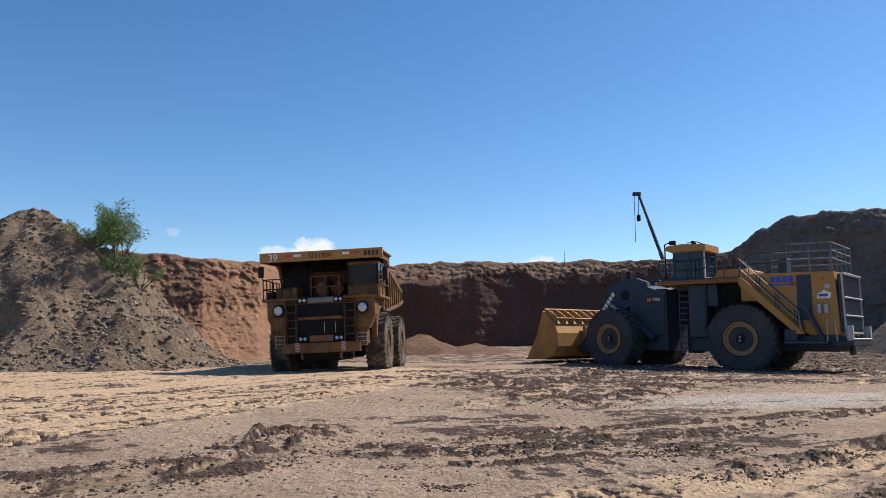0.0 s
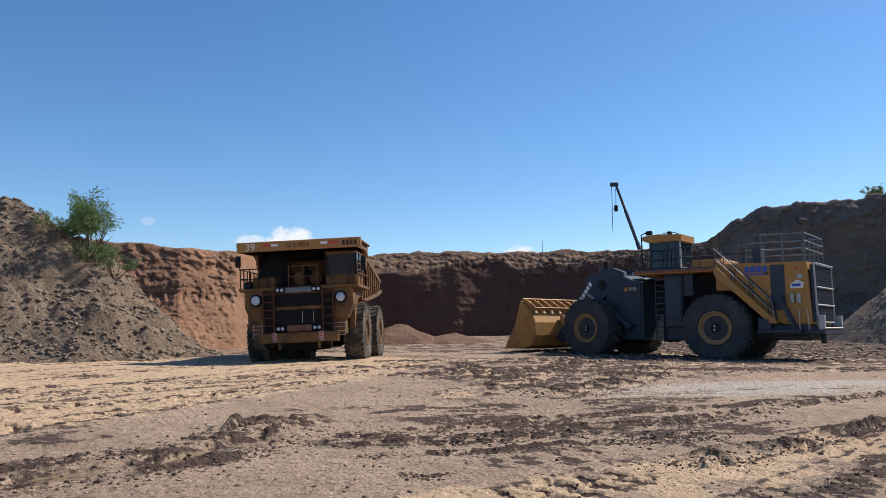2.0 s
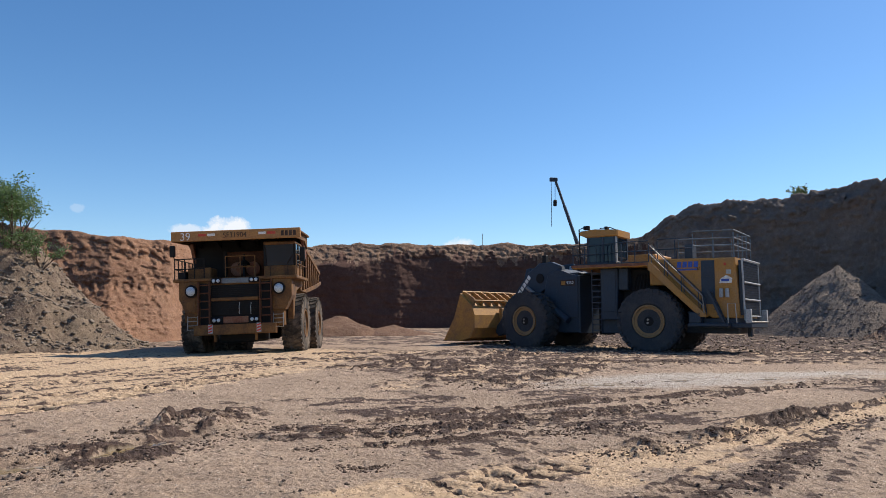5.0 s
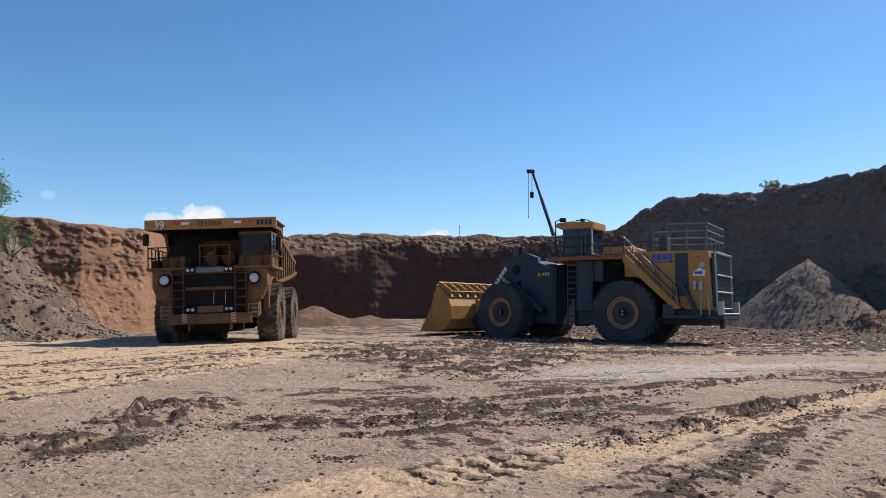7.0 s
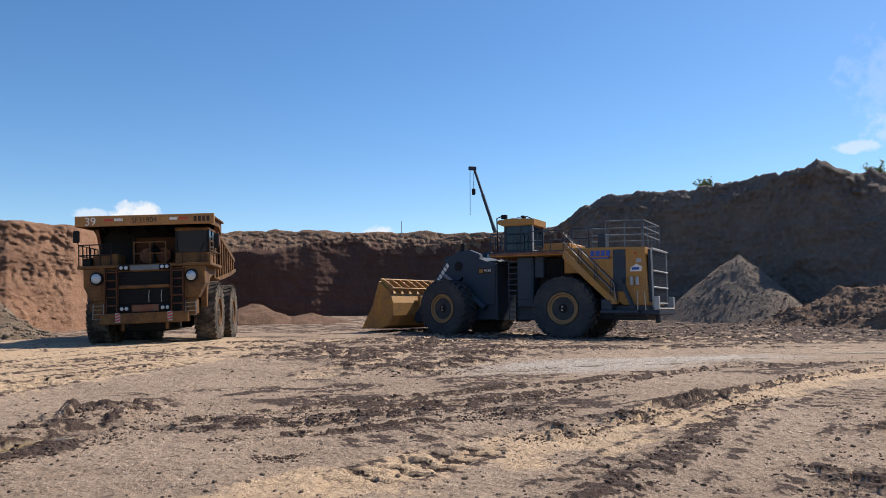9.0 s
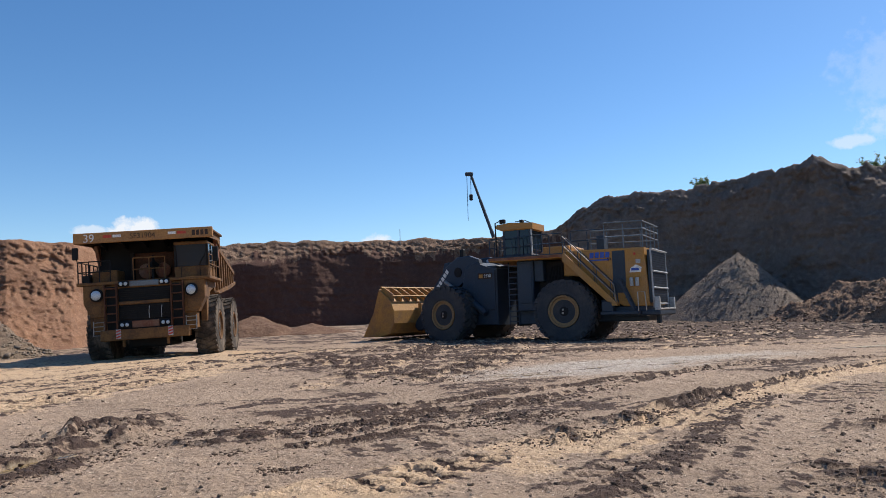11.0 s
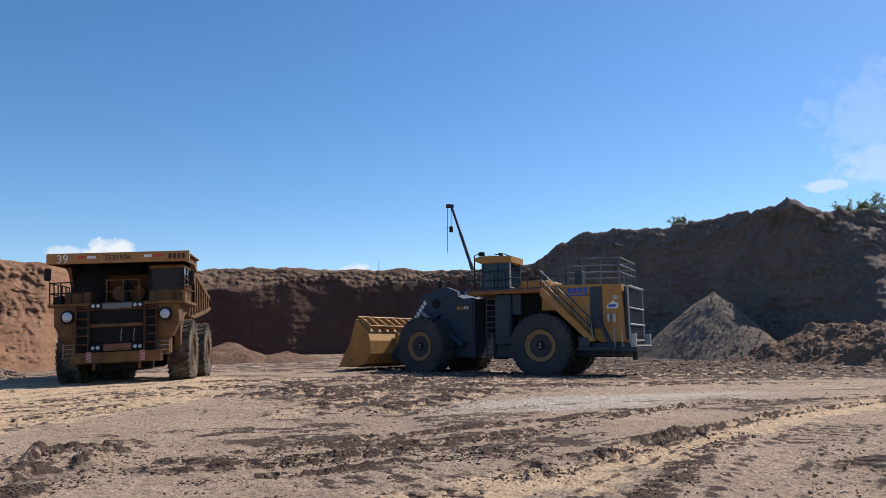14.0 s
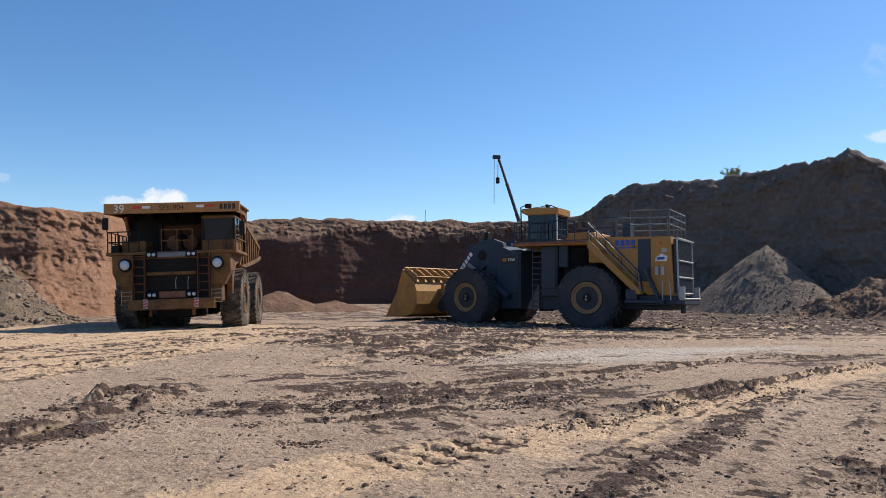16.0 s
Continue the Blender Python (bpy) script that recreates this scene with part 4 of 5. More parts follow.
    railing(T, [(-1.55, 0.3, 3.7), (-3.0, 0.3, 3.7), (-3.0, 3.0, 3.7)], 0.95, BLACK, (1.0, 0.5), 0.028, 0.5)
    railing(T, [(3.02, 0.28, 3.7), (3.02, 3.1, 3.7)], 1.0, YELLOW, (1.0, 0.55), 0.028, 0.9)
    part("brake_cabinet", bx(-2.5, -1.35, 0.7, 1.9, 3.7, 4.25, 0.04), YELLOW, T)
    part("battery_box", bx(-2.9, -2.55, 0.5, 1.3, 3.7, 4.05, 0.03), BLACK, T)
    cab = part("cab", bx(1.30, 2.92, 0.72, 2.5, 3.70, 4.22, 0.04, bx(1.30, 2.92, 0.66, 2.55, 5.22, 5.38, 0.05, bx(1.30, 2.92, 2.38, 2.5, 4.2, 5.3, 0.02))), YELLOW, T)
    for x in (1.36, 2.86):
        part("pillar", bx(x - 0.06, x + 0.06, 0.72, 0.84, 4.2, 5.25, 0.015), BLACK, cab)
    part("windscreen", prism([(0.84, 4.22), (0.865, 4.22), (0.745, 5.24), (0.72, 5.24)], "x", 1.41, 2.81, 0.0), GLASS, cab, "dark tinted windscreen")
    part("side_window", bx(2.87, 2.895, 0.84, 2.36, 4.22, 5.24, 0.0), GLASS, cab, "dark tinted side window")
    part("side_window", bx(1.33, 1.355, 0.84, 2.36, 4.22, 5.24, 0.0), GLASS, cab, "dark tinted side window")
    part("door_frame", bx(2.86, 2.93, 1.5, 1.6, 4.22, 5.24, 0.0), BLACK, cab)
    part("wiper", rod([(2.45, 0.80, 4.26), (2.62, 0.76, 4.55), (2.75, 0.74, 4.72)], 0.018, 6), BLACK, cab)
    part("seat", bx(1.8, 2.4, 1.7, 1.9, 4.0, 4.95, 0.08, bx(1.8, 2.4, 1.3, 1.85, 3.95, 4.15, 0.06)), BLACK, cab)
    for x in (1.62, 2.5):
        part("panel_seam", bx(x, x + 0.02, 0.705, 0.725, 3.74, 4.18, 0), BLACK, cab)
    mirror = part("mirror", bx(-3.2, -2.92, 0.12, 0.24, 4.75, 5.30, 0.05), BLACK, T, "black wing mirror")
    part("arm", rod([(-3.0, 0.3, 4.6), (-3.05, 0.2, 4.9)], 0.025, 6), BLACK, mirror)
    mirror = part("mirror", bx(3.16, 3.42, 0.5, 0.6, 4.35, 5.05, 0.05), BLACK, T, "black wing mirror")
    for z in (4.4, 4.9):
        part("arm", rod([(2.95, 0.75, z), (3.2, 0.58, z)], 0.025, 6), CREAM, mirror)
    # bay between the cab and the brake cabinet; dark colours carry the canopy's shade
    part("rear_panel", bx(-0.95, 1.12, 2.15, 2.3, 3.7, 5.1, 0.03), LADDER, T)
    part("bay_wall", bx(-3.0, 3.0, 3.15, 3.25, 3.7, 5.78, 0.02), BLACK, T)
    for x in (-0.96, 1.12):
        part("bay_post", bx(x - 0.08, x + 0.08, 1.9, 2.1, 3.7, 5.1, 0.02), BLACK, T)
    for x in (-0.3, 0.5):
        part("air_cleaner", lathe([(0, 0.34), (0.25, 0.36), (0.3, 0.25), (0.34, 0.1)], 20, None, Matrix.Translation((x, 2.1, 4.2)) @ Matrix.Rotation(radians(-90), 4, "Z")), RUSTY, T)
    part("intake_hood", lathe([(0, 0.32), (0.12, 0.26), (0.3, 0.06)], 4, None, Matrix.Translation((0.1, 1.6, 4.36)) @ Matrix.Rotation(radians(-90), 4, "Y")), BLACK, T)
    part("intake_pipe", rod([(0.1, 1.6, 3.7), (0.1, 1.6, 4.9)], 0.07, 8), BLACK, T)
    railing(T, [(-0.62, 0.75, 3.7), (0.85, 0.75, 3.7)], 1.05, YELLOW, (1.0, 0.5), 0.03, 0.74)
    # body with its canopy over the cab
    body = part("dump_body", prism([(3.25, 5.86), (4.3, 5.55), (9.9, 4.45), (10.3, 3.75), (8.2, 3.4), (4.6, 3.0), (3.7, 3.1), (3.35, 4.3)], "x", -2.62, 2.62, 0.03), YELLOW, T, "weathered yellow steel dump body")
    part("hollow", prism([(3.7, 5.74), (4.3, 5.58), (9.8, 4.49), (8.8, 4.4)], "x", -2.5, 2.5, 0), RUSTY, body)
    part("canopy_plate", bx(-3.02, 3.20, 0.12, 3.4, 5.80, 5.90, 0.02), YELLOW, body)
    # black sheet under the plate: the canopy's own shade put into colour
    part("canopy_lining", bx(-3.0, 3.0, 0.16, 3.4, 5.77, 5.797, 0.0), BLACK, body, "canopy underside blackened for its shade")
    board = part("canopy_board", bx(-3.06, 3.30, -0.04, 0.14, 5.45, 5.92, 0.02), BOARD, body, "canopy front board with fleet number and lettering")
    # ribs black as well, for the same shade under the canopy
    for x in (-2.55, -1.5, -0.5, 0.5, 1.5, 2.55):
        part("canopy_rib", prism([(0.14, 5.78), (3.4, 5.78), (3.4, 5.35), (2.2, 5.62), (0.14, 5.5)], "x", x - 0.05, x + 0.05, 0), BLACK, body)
    for s in (-1, 1):
        part("canopy_side", prism([(0.14, 5.9), (3.4, 5.92), (3.4, 5.2), (2.6, 5.56), (0.14, 5.45)], "x", s * 3.02, s * 3.08, 0.01), YELLOW, body)
        part("headboard_corner", prism([(2.6, 5.6), (3.5, 5.9), (3.5, 4.2), (3.2, 4.6)], "x", s * 2.84, s * 3.0, 0.01), RUSTY, body)
        for k in range(8):
            y = 4.1 + 0.78 * k
            zt = 5.72 - (y - 4.3) * 0.196
            part("side_rib", bx(s * 2.60, s * 2.74, y, y + 0.17, 3.16 + 0.075 * k, min(zt, 5.9) - 0.28, 0.02), YELLOW, body)
        part("top_rail", prism([(3.6, 5.50), (4.3, 5.35), (9.9, 4.25), (9.95, 4.47), (4.3, 5.57), (3.6, 5.72)], "x", s * 2.58, s * 2.78, 0.02), YELLOW, body)
        part("bottom_rail", prism([(4.0, 3.05), (4.6, 3.0), (8.2, 3.4), (10.3, 3.72), (10.3, 3.9), (8.2, 3.6), (4.6, 3.2)], "x", s * 2.58, s * 2.77, 0.02), YELLOW, body)
    face = Matrix.Translation((0, -0.046, 5.67)) @ Matrix.Rotation(radians(90), 4, "X")
    writing("39", 0.52, WHITE, board, face @ Matrix.Translation((-2.36, -0.02, 0)), "fleet_number", "white painted fleet number")
    writing("SF31904", 0.34, LETTER, board, face @ Matrix.Translation((0.08, 0.0, 0)), "model_lettering", "dark painted model lettering")
    for k in range(4):
        x = 2.42 + 0.2 * k
        part("name_bar", bx(x - 0.07, x + 0.07, -0.05, -0.04, 5.56, 5.80, 0, bx(x - 0.02, x + 0.02, -0.051, -0.041, 5.6, 5.66, 0)), LETTER, board)
    for x0, x1, c in ((-1.72, -1.34, RED), (-1.28, -0.90, WHITE), (1.24, 1.60, WHITE), (1.66, 2.08, RED)):
        part("reflector_strip", bx(x0, x1, -0.05, -0.04, 5.66, 5.78, 0), c, board)
    return T


haul_truck(pose(-5.85, 35.9, -0.10, 0, -2.6, -5) @ Matrix.Diagonal((0.965, 1, 1.015, 1)))


# ---- wheel loader: x ahead, y to its left, rear axle over the origin ----
def wheel_loader(m):
    L = base("wheel_loader", m, "giant yellow and slate mining wheel loader with lowered bucket", "wheel loader")
    F = Matrix.Translation((3.95, 0, 0)) @ Matrix.Rotation(radians(-11), 4, "Z")
    left, right = Matrix.Rotation(radians(90), 4, "Z"), Matrix.Rotation(radians(-90), 4, "Z")
    for s, turn in ((1, left), (-1, right)):
        wheel(L, 1.73, 1.22, 0.84, Matrix.Translation((0, s * 2.15, 1.68)) @ turn, RIM, BLACK, RUBBER, 26, 0.10)
        wheel(L, 1.73, 1.22, 0.84, F @ Matrix.Translation((3.4, s * 2.15, 1.68)) @ turn, RIM, BLACK, RUBBER, 26, 0.10)
    # rear frame
    part("rear_frame", bx(-4.2, 2.9, -1.1, 1.1, 1.05, 2.3, 0.06), SLATE, L)
    part("rear_axle", bx(-0.45, 0.45, -1.7, 1.7, 1.25, 2.05, 0.12), SLATE, L)
    hood = part("engine_hood", prism([(0.15, 4.79), (-4.3, 4.72), (-4.45, 1.85), (-3.1, 1.85), (-2.3, 2.35), (-1.2, 3.5), (0.15, 3.5)], "y", -1.95, 1.95, 0.05), YELLOW2, L, "yellow engine hood")
    for s in (-1, 1):
        o = 1.955 * s
        part("door_recess", bx(-3.28, -2.6, o, o + s * 0.02, 2.55, 4.62, 0.0), SLATE, hood, "tall dark louvred door")
        for z in (2.95, 3.4, 3.85, 4.3):
            part("louvre", bx(-3.24, -2.64, o + s * 0.018, o + s * 0.05, z, z + 0.06, 0.0), SLATE, hood)
        for x in (-0.5, -1.15, -1.75):
            part("hood_panel", bx(x - 0.52, x, o, o + s * 0.025, 3.62, 4.02, 0.008), YELLOW2, hood)
        for k in range(4):
            x = -1.35 - 0.29 * k
            part("name_bar", prism([(x, 4.32), (x - 0.22, 4.32), (x - 0.25, 4.60), (x - 0.03, 4.60)], "y", o, o + s * 0.02, 0), BLUE, hood, "blue painted name block")
        part("stripe", bx(-2.4, -1.3, o, o + s * 0.018, 4.18, 4.25, 0), BLUE, hood)
        for k in range(3):
            part("slash", prism([(-2.3 - 0.08 * k, 4.16), (-2.34 - 0.08 * k, 4.16), (-2.38 - 0.08 * k, 4.30), (-2.34 - 0.08 * k, 4.30)], "y", o, o + s * 0.018, 0), LETTER, hood)
        part("sticker", prism([(-3.5, 3.52), (-4.1, 3.52), (-4.15, 3.75), (-3.85, 3.9), (-3.55, 3.72)], "y", o, o + s * 0.015, 0), WHITE, hood, "white and blue sticker")
        part("sticker", bx(-3.6, -4.0, o + s * 0.014, o + s * 0.02, 3.6, 3.72, 0), BLUE, hood)
        part("sticker", bx(-3.85, -4.1, o, o + s * 0.015, 3.95, 4.15, 0), CREAM, hood)
        part("red_button", lathe([(0, 0.07), (0.03, 0.06)], 12, None, Matrix.Translation((-3.8, o, 4.42)) @ (left if s > 0 else right)), RED, hood)
        for x in (-3.6, -3.9):
            part("filter_can", lathe([(-0.2, 0.10), (0.2, 0.10), (0.22, 0.05)], 12, None, Matrix.Translation((x, o + s * 0.1, 3.05)) @ Matrix.Rotation(radians(-90), 4, "Y")), CREAM, hood)
        part("lower_skirt", bx(-4.3, -2.6, s * 1.2, s * 1.9, 1.3, 1.86, 0.04), SLATE, L)
    grid = part("radiator_frame", bx(-4.62, -4.4, -1.75, 1.75, 2.0, 4.6, 0.03), SLATE, L, "dark radiator grille in a steel frame")
    for y in (-1.8, 1.8):
        part("frame_post", rod([(-4.66, y, 1.75), (-4.6, y, 4.66)], 0.05, 8), CREAM, grid)
    for z in (1.95, 2.75, 3.55, 4.62):
        part("frame_bar", rod([(-4.68, -1.8, z), (-4.68, 1.8, z)], 0.045, 8), CREAM, grid)
    for k in range(22):
        z = 2.06 + k * 0.115
        part("fin", bx(-4.65, -4.58, -1.7, 1.7, z, z + 0.02, 0), BLACK, grid)
    bump = part("rear_bumper", bx(-5.0, -4.0, -2.0, 2.0, 1.35, 1.62, 0.05), SLATE, L)
    part("bumper_rail", rod([(-4.98, -2.0, 1.66), (-4.98, 2.0, 1.66)], 0.05, 8), STEEL, bump)
    for y in (-1.9, 1.9):
        part("bumper_guard", bx(-5.0, -4.72, y - 0.12, y + 0.12, 1.6, 2.3, 0.03), CREAM, bump)
    part("rear_hook", bx(-4.6, -4.4, -0.2, 0.2, 0.9, 1.4, 0.03), SLATE, L)
    # side steps of the tail
    for s in (1,):
        part("side_platform", bx(-4.0, -2.0, s * 1.95, s * 2.55, 1.42, 1.60, 0.03), SLATE, L)
        part("battery_box", bx(-2.65, -2.05, s * 1.98, s * 2.5, 1.60, 2.15, 0.03), SLATE, L)
        st = part("tail_ladder", prism([(-2.95, 3.25), (-3.1, 3.25), (-3.85, 1.62), (-3.7, 1.62)], "y", s * 2.48, s * 2.54, 0.01), SLATE, L)
        part("tail_ladder_side", prism([(-2.95, 3.25), (-3.1, 3.25), (-3.85, 1.62), (-3.7, 1.62)], "y", s * 2.02, s * 2.08, 0.01), SLATE, st)
        for k in range(6):
            u = (k + 0.5) / 6
            part("tread", bx(-3.12 - 0.72 * u, -2.92 - 0.72 * u, s * 2.08, s * 2.48, 3.2 - 1.6 * u, 3.24 - 1.6 * u, 0), SLATE, st)
        part("grab_rail", rod([(-4.0, s * 2.5, 1.6), (-4.0, s * 2.5, 2.55), (-4.35, s * 2.45, 2.55), (-4.4, s * 2.4, 1.6)], 0.03, 6), STEEL, L)
    # deck, rails and stairs
    deck = part("deck", bx(0.0, 4.45, -2.5, 2.5, 4.42, 4.58, 0.03), YELLOW2, L, "walkway deck with rusty red edge")
    part("deck_edge", bx(0.0, 4.47, 2.5, 2.53, 4.47, 4.60, 0.0), RUSTY, deck)
    railing(L, [(0.0, 2.42, 4.58), (2.3, 2.42, 4.58)], 1.1, SLATE, (1.0, 0.55), 0.025, 0.75, "dark tubular handrail", True)
    railing(L, [(2.3, 2.42, 4.58), (4.4, 2.42, 4.58), (4.4, -2.42, 4.58), (0.0, -2.42, 4.58)], 1.05, SLATE, (1.0, 0.55), 0.025, 0.65, "dark tubular handrail", True)
    railing(L, [(-0.3, 1.9, 4.78), (-2.2, 1.9, 4.76)], 1.0, SLATE, (1.0, 0.5), 0.025, 0.9, "dark tubular handrail")
    railing(L, [(-2.2, 1.9, 4.75), (-4.25, 1.9, 4.72), (-4.25, -1.9, 4.72), (-0.3, -1.9, 4.78)], 1.3, GREY, (1.0, 0.72, 0.45), 0.032, 0.95, "grey tubular guard fence")
    part("hood_box", bx(-2.0, -1.55, 0.6, 1.2, 4.76, 5.5, 0.03), SLATE, L)
    part("hood_cover", bx(0.0, 1.6, -1.5, 1.3, 4.58, 5.12, 0.05), YELLOW2, L)
    part("exhaust_cap", lathe([(0, 0.14), (0.2, 0.14), (0.3, 0.04)], 14, None, Matrix.Translation((1.75, 1.0, 4.58)) @ Matrix.Rotation(radians(-90), 4, "Y")), RUSTY, L)
    stairs = part("stairs", prism([(0.05, 4.62), (0.05, 4.25), (-2.62, 1.9), (-2.9, 1.9), (-2.9, 2.05), (-0.1, 4.62)], "y", 2.42, 2.5, 0.012), YELLOW2, L, "steep boarding stairs with yellow stringers")
    part("stringer", prism([(0.05, 4.62), (0.05, 4.25), (-2.62, 1.9), (-2.9, 1.9), (-2.9, 2.05), (-0.1, 4.62)], "y", 1.98, 2.04, 0.012), YELLOW2, stairs)
    for k in range(11):
        u = (k + 0.5) / 11
        part("tread", bx(-0.12 - 2.72 * u, 0.12 - 2.72 * u, 2.04, 2.42, 4.48 - 2.52 * u, 4.52 - 2.52 * u, 0), SLATE, stairs)
    for y in (2.46, 2.02):
        bm = bmesh.new()
        for h in (0.95, 0.5):
            rod([(0.0, y, 4.55 + h), (-2.75, y, 2.0 + h), (-2.85, y, 2.0)], 0.025, 6, bm)
        rail = part("stair_rail", bm, STEEL if y > 2.2 else SLATE, stairs, "sloping tubular stair rail")
        for k in range(4):
            u = k / 3.2
            part("post", rod([(-2.75 * u, y, 4.5 - 2.5 * u), (-2.75 * u, y, 5.48 - 2.5 * u)], 0.022, 6), SLATE, rail)
    # cab
    cab = part("cab", bx(2.45, 4.15, 0.35, 2.15, 4.58, 4.78, 0.03), SLATE, L, "operator cab with tinted glass and yellow roof")
    part("roof", prism([(2.3, 6.05), (2.3, 6.38), (3.6, 6.46), (4.5, 6.40), (4.62, 6.22), (4.2, 6.05)], "y", 0.25, 2.25, 0.05), YELLOW2, cab, "yellow cab roof")
    for x, y in ((2.5, 2.1), (3.2, 2.12), (4.1, 2.1), (2.5, 0.4), (4.1, 0.4), (4.3, 1.25)):
        part("pillar", bx(x - 0.07, x + 0.07, y - 0.06, y + 0.06, 4.7, 6.1, 0.02), SLATE, cab)
    part("rear_corner_post", bx(2.38, 2.46, 2.05, 2.18, 4.7, 6.1, 0.02), CREAM, cab)
    part("side_glass", bx(3.26, 4.05, 2.11, 2.13, 4.78, 6.05, 0), GLASS, cab, "tinted side glass")
    part("side_glass", bx(2.56, 3.14, 2.11, 2.13, 4.78, 6.05, 0), GLASS, cab, "tinted side glass")
    part("windscreen", prism([(4.1, 0.42), (4.12, 0.40), (4.32, 1.25), (4.12, 2.1), (4.1, 2.08), (4.29, 1.25)], "z", 4.78, 6.05, 0), GLASS, cab, "tinted faceted windscreen")
    part("rear_glass", bx(2.46, 2.48, 0.46, 2.04, 4.9, 6.0, 0), GLASS, cab)
    part("seat", bx(2.9, 3.05, 1.0, 1.6, 4.8, 5.7, 0.06, bx(2.95, 3.5, 1.0, 1.6, 4.8, 5.1, 0.06)), BLACK, cab)
    part("camera_mast", rod([(4.55, 2.2, 4.6), (4.6, 2.2, 6.5), (4.2, 2.2, 6.62)], 0.04, 6), BLACK, cab)
    part("beacon", bx(4.0, 4.35, 2.0, 2.2, 6.46, 6.68, 0.03), BLACK, cab)
    part("roof_lamp", bx(2.9, 3.1, 1.9, 2.2, 6.44, 6.58, 0.03), BLACK, cab)
    part("aerial", rod([(2.5, 1.9, 6.4), (2.9, 1.8, 6.56), (3.5, 1.8, 6.54)], 0.025, 6), BLACK, cab)
    # machinery under the deck
    part("hydraulic_tank", bx(1.95, 2.95, -1.9, 2.0, 1.75, 4.42, 0.05), SLATE, L)
    part("tank_door", bx(2.05, 2.85, 2.0, 2.04, 2.2, 4.3, 0.015), SLATE, L)
    part("side_cabinet", bx(1.4, 1.95, -1.9, 1.85, 3.3, 4.42, 0.04), SLATE, L)
    part("engine_block", bx(-0.2, 1.9, -1.3, 1.35, 1.9, 4.40, 0.08), BLACK, L)
    for k in range(5):
        part("hose", rod([(1.3 - 0.22 * k, 1.4, 2.6), (1.25 - 0.2 * k, 1.55, 3.3), (1.0 - 0.15 * k, 1.45, 4.1)], 0.05, 6), BLACK, L)
    part("belly", bx(1.0, 3.1, -1.5, 1.6, 1.0, 1.8, 0.05), SLATE, L)
    part("hitch", lathe([(-0.3, 0.45), (2.6, 0.45)], 20, None, Matrix.Translation((3.4, 0, 1.2)) @ Matrix.Rotation(radians(-90), 4, "Y")), BLACK, L)
    joint = part("articulation_ladder", bx(3.0, 3.06, 1.62, 1.70, 1.0, 4.4, 0.01, bx(3.56, 3.62, 1.62, 1.70, 1.0, 4.4, 0.01)), SLATE, L)
    for k in range(11):
        part("rung", bx(3.06, 3.56, 1.6, 1.72, 1.15 + 0.3 * k, 1.21 + 0.3 * k, 0), SLATE, joint)
    # front frame and lift arms
    fr = part("front_frame", prism([(0.35, 1.0), (0.35, 4.15), (1.1, 4.3), (2.0, 4.6), (2.7, 4.3), (3.0, 2.7), (4.4, 2.4), (4.5, 1.0)], "y", -1.35, 1.35, 0.06), SLATE, L, "", F)
    part("front_axle", bx(2.95, 3.85, -1.7, 1.7, 1.25, 2.05, 0.12), SLATE, L, "", F)
    part("cover_plate", bx(0.45, 2.0, 1.35, 1.42, 1.9, 4.1, 0.03, bx(0.5, 1.5, -1.2, 1.2, 4.2, 4.34, 0.03)), SLATE, L, "", F)
    plate = part("model_plate", bx(0.62, 1.66, 1.42, 1.435, 3.62, 3.95, 0.0), LETTER, L, "dark plate with model number", F)
    part("plate_mark", bx(1.3, 1.58, 1.435, 1.445, 3.68, 3.88, 0), YELLOW2, plate)
    writing("9350", 0.26, WHITE, plate, Matrix.Translation((0.95, 1.447, 3.78)) @ Matrix.Rotation(math.pi, 4, "Z") @ Matrix.Rotation(radians(90), 4, "X"), "model_number", "white model number")
    arm_shape = [(1.55, 4.15), (1.75, 4.75), (2.5, 5.0), (3.4, 4.95), (4.3, 4.45), (5.1, 3.55), (6.1, 2.2), (6.9, 1.35), (7.0, 0.95), (6.75, 0.72), (6.35, 0.8), (5.3, 1.85), (4.2, 2.85), (3.0, 3.55), (2.0, 3.85)]
    for s in (-1, 1):
        arm = part("lift_arm", prism(arm_shape, "y", s * 0.85, s * 1.25, 0.05), SLATE, L, "", F)
        part("arm_pin", lathe([(-0.06, 0.28), (0.06, 0.28), (0.08, 0.2)], 18, None, Matrix.Translation((3.3, s * 1.25, 4.1)) @ (left if s > 0 else right)), BLACK, arm)
        tilt = Matrix.Translation((4.55, s * 1.262, 3.75)) @ Matrix.Rotation(radians(48), 4, "Y")
        part("name_block", bx(-0.75, 0.75, -0.01, 0.01, -0.16, 0.16, 0, None, tilt), SLATE, arm)
        for k in range(5):
            part("name_bar", bx(-0.66 + 0.27 * k, -0.46 + 0.27 * k, -0.02, 0.02, -0.12, 0.12, 0, None, tilt), WHITE, arm, "white painted name block")
        for k in range(3):
            part("slash", prism([(5.75 + 0.16 * k, 2.0 - 0.16 * k), (5.83 + 0.16 * k, 2.0 - 0.16 * k), (5.93 + 0.16 * k, 2.3 - 0.16 * k), (5.85 + 0.16 * k, 2.3 - 0.16 * k)], "y", s * 1.25, s * 1.265, 0), YELLOW2, arm)
        cyl = part("lift_cylinder", rod([(1.0, s * 1.62, 1.7), (2.6, s * 1.55, 2.7)], 0.2, 14), SLATE, L, "", F)
        part("piston", rod([(2.6, s * 1.55, 2.7), (4.2, s * 1.45, 3.6)], 0.11, 12), STEEL, cyl)
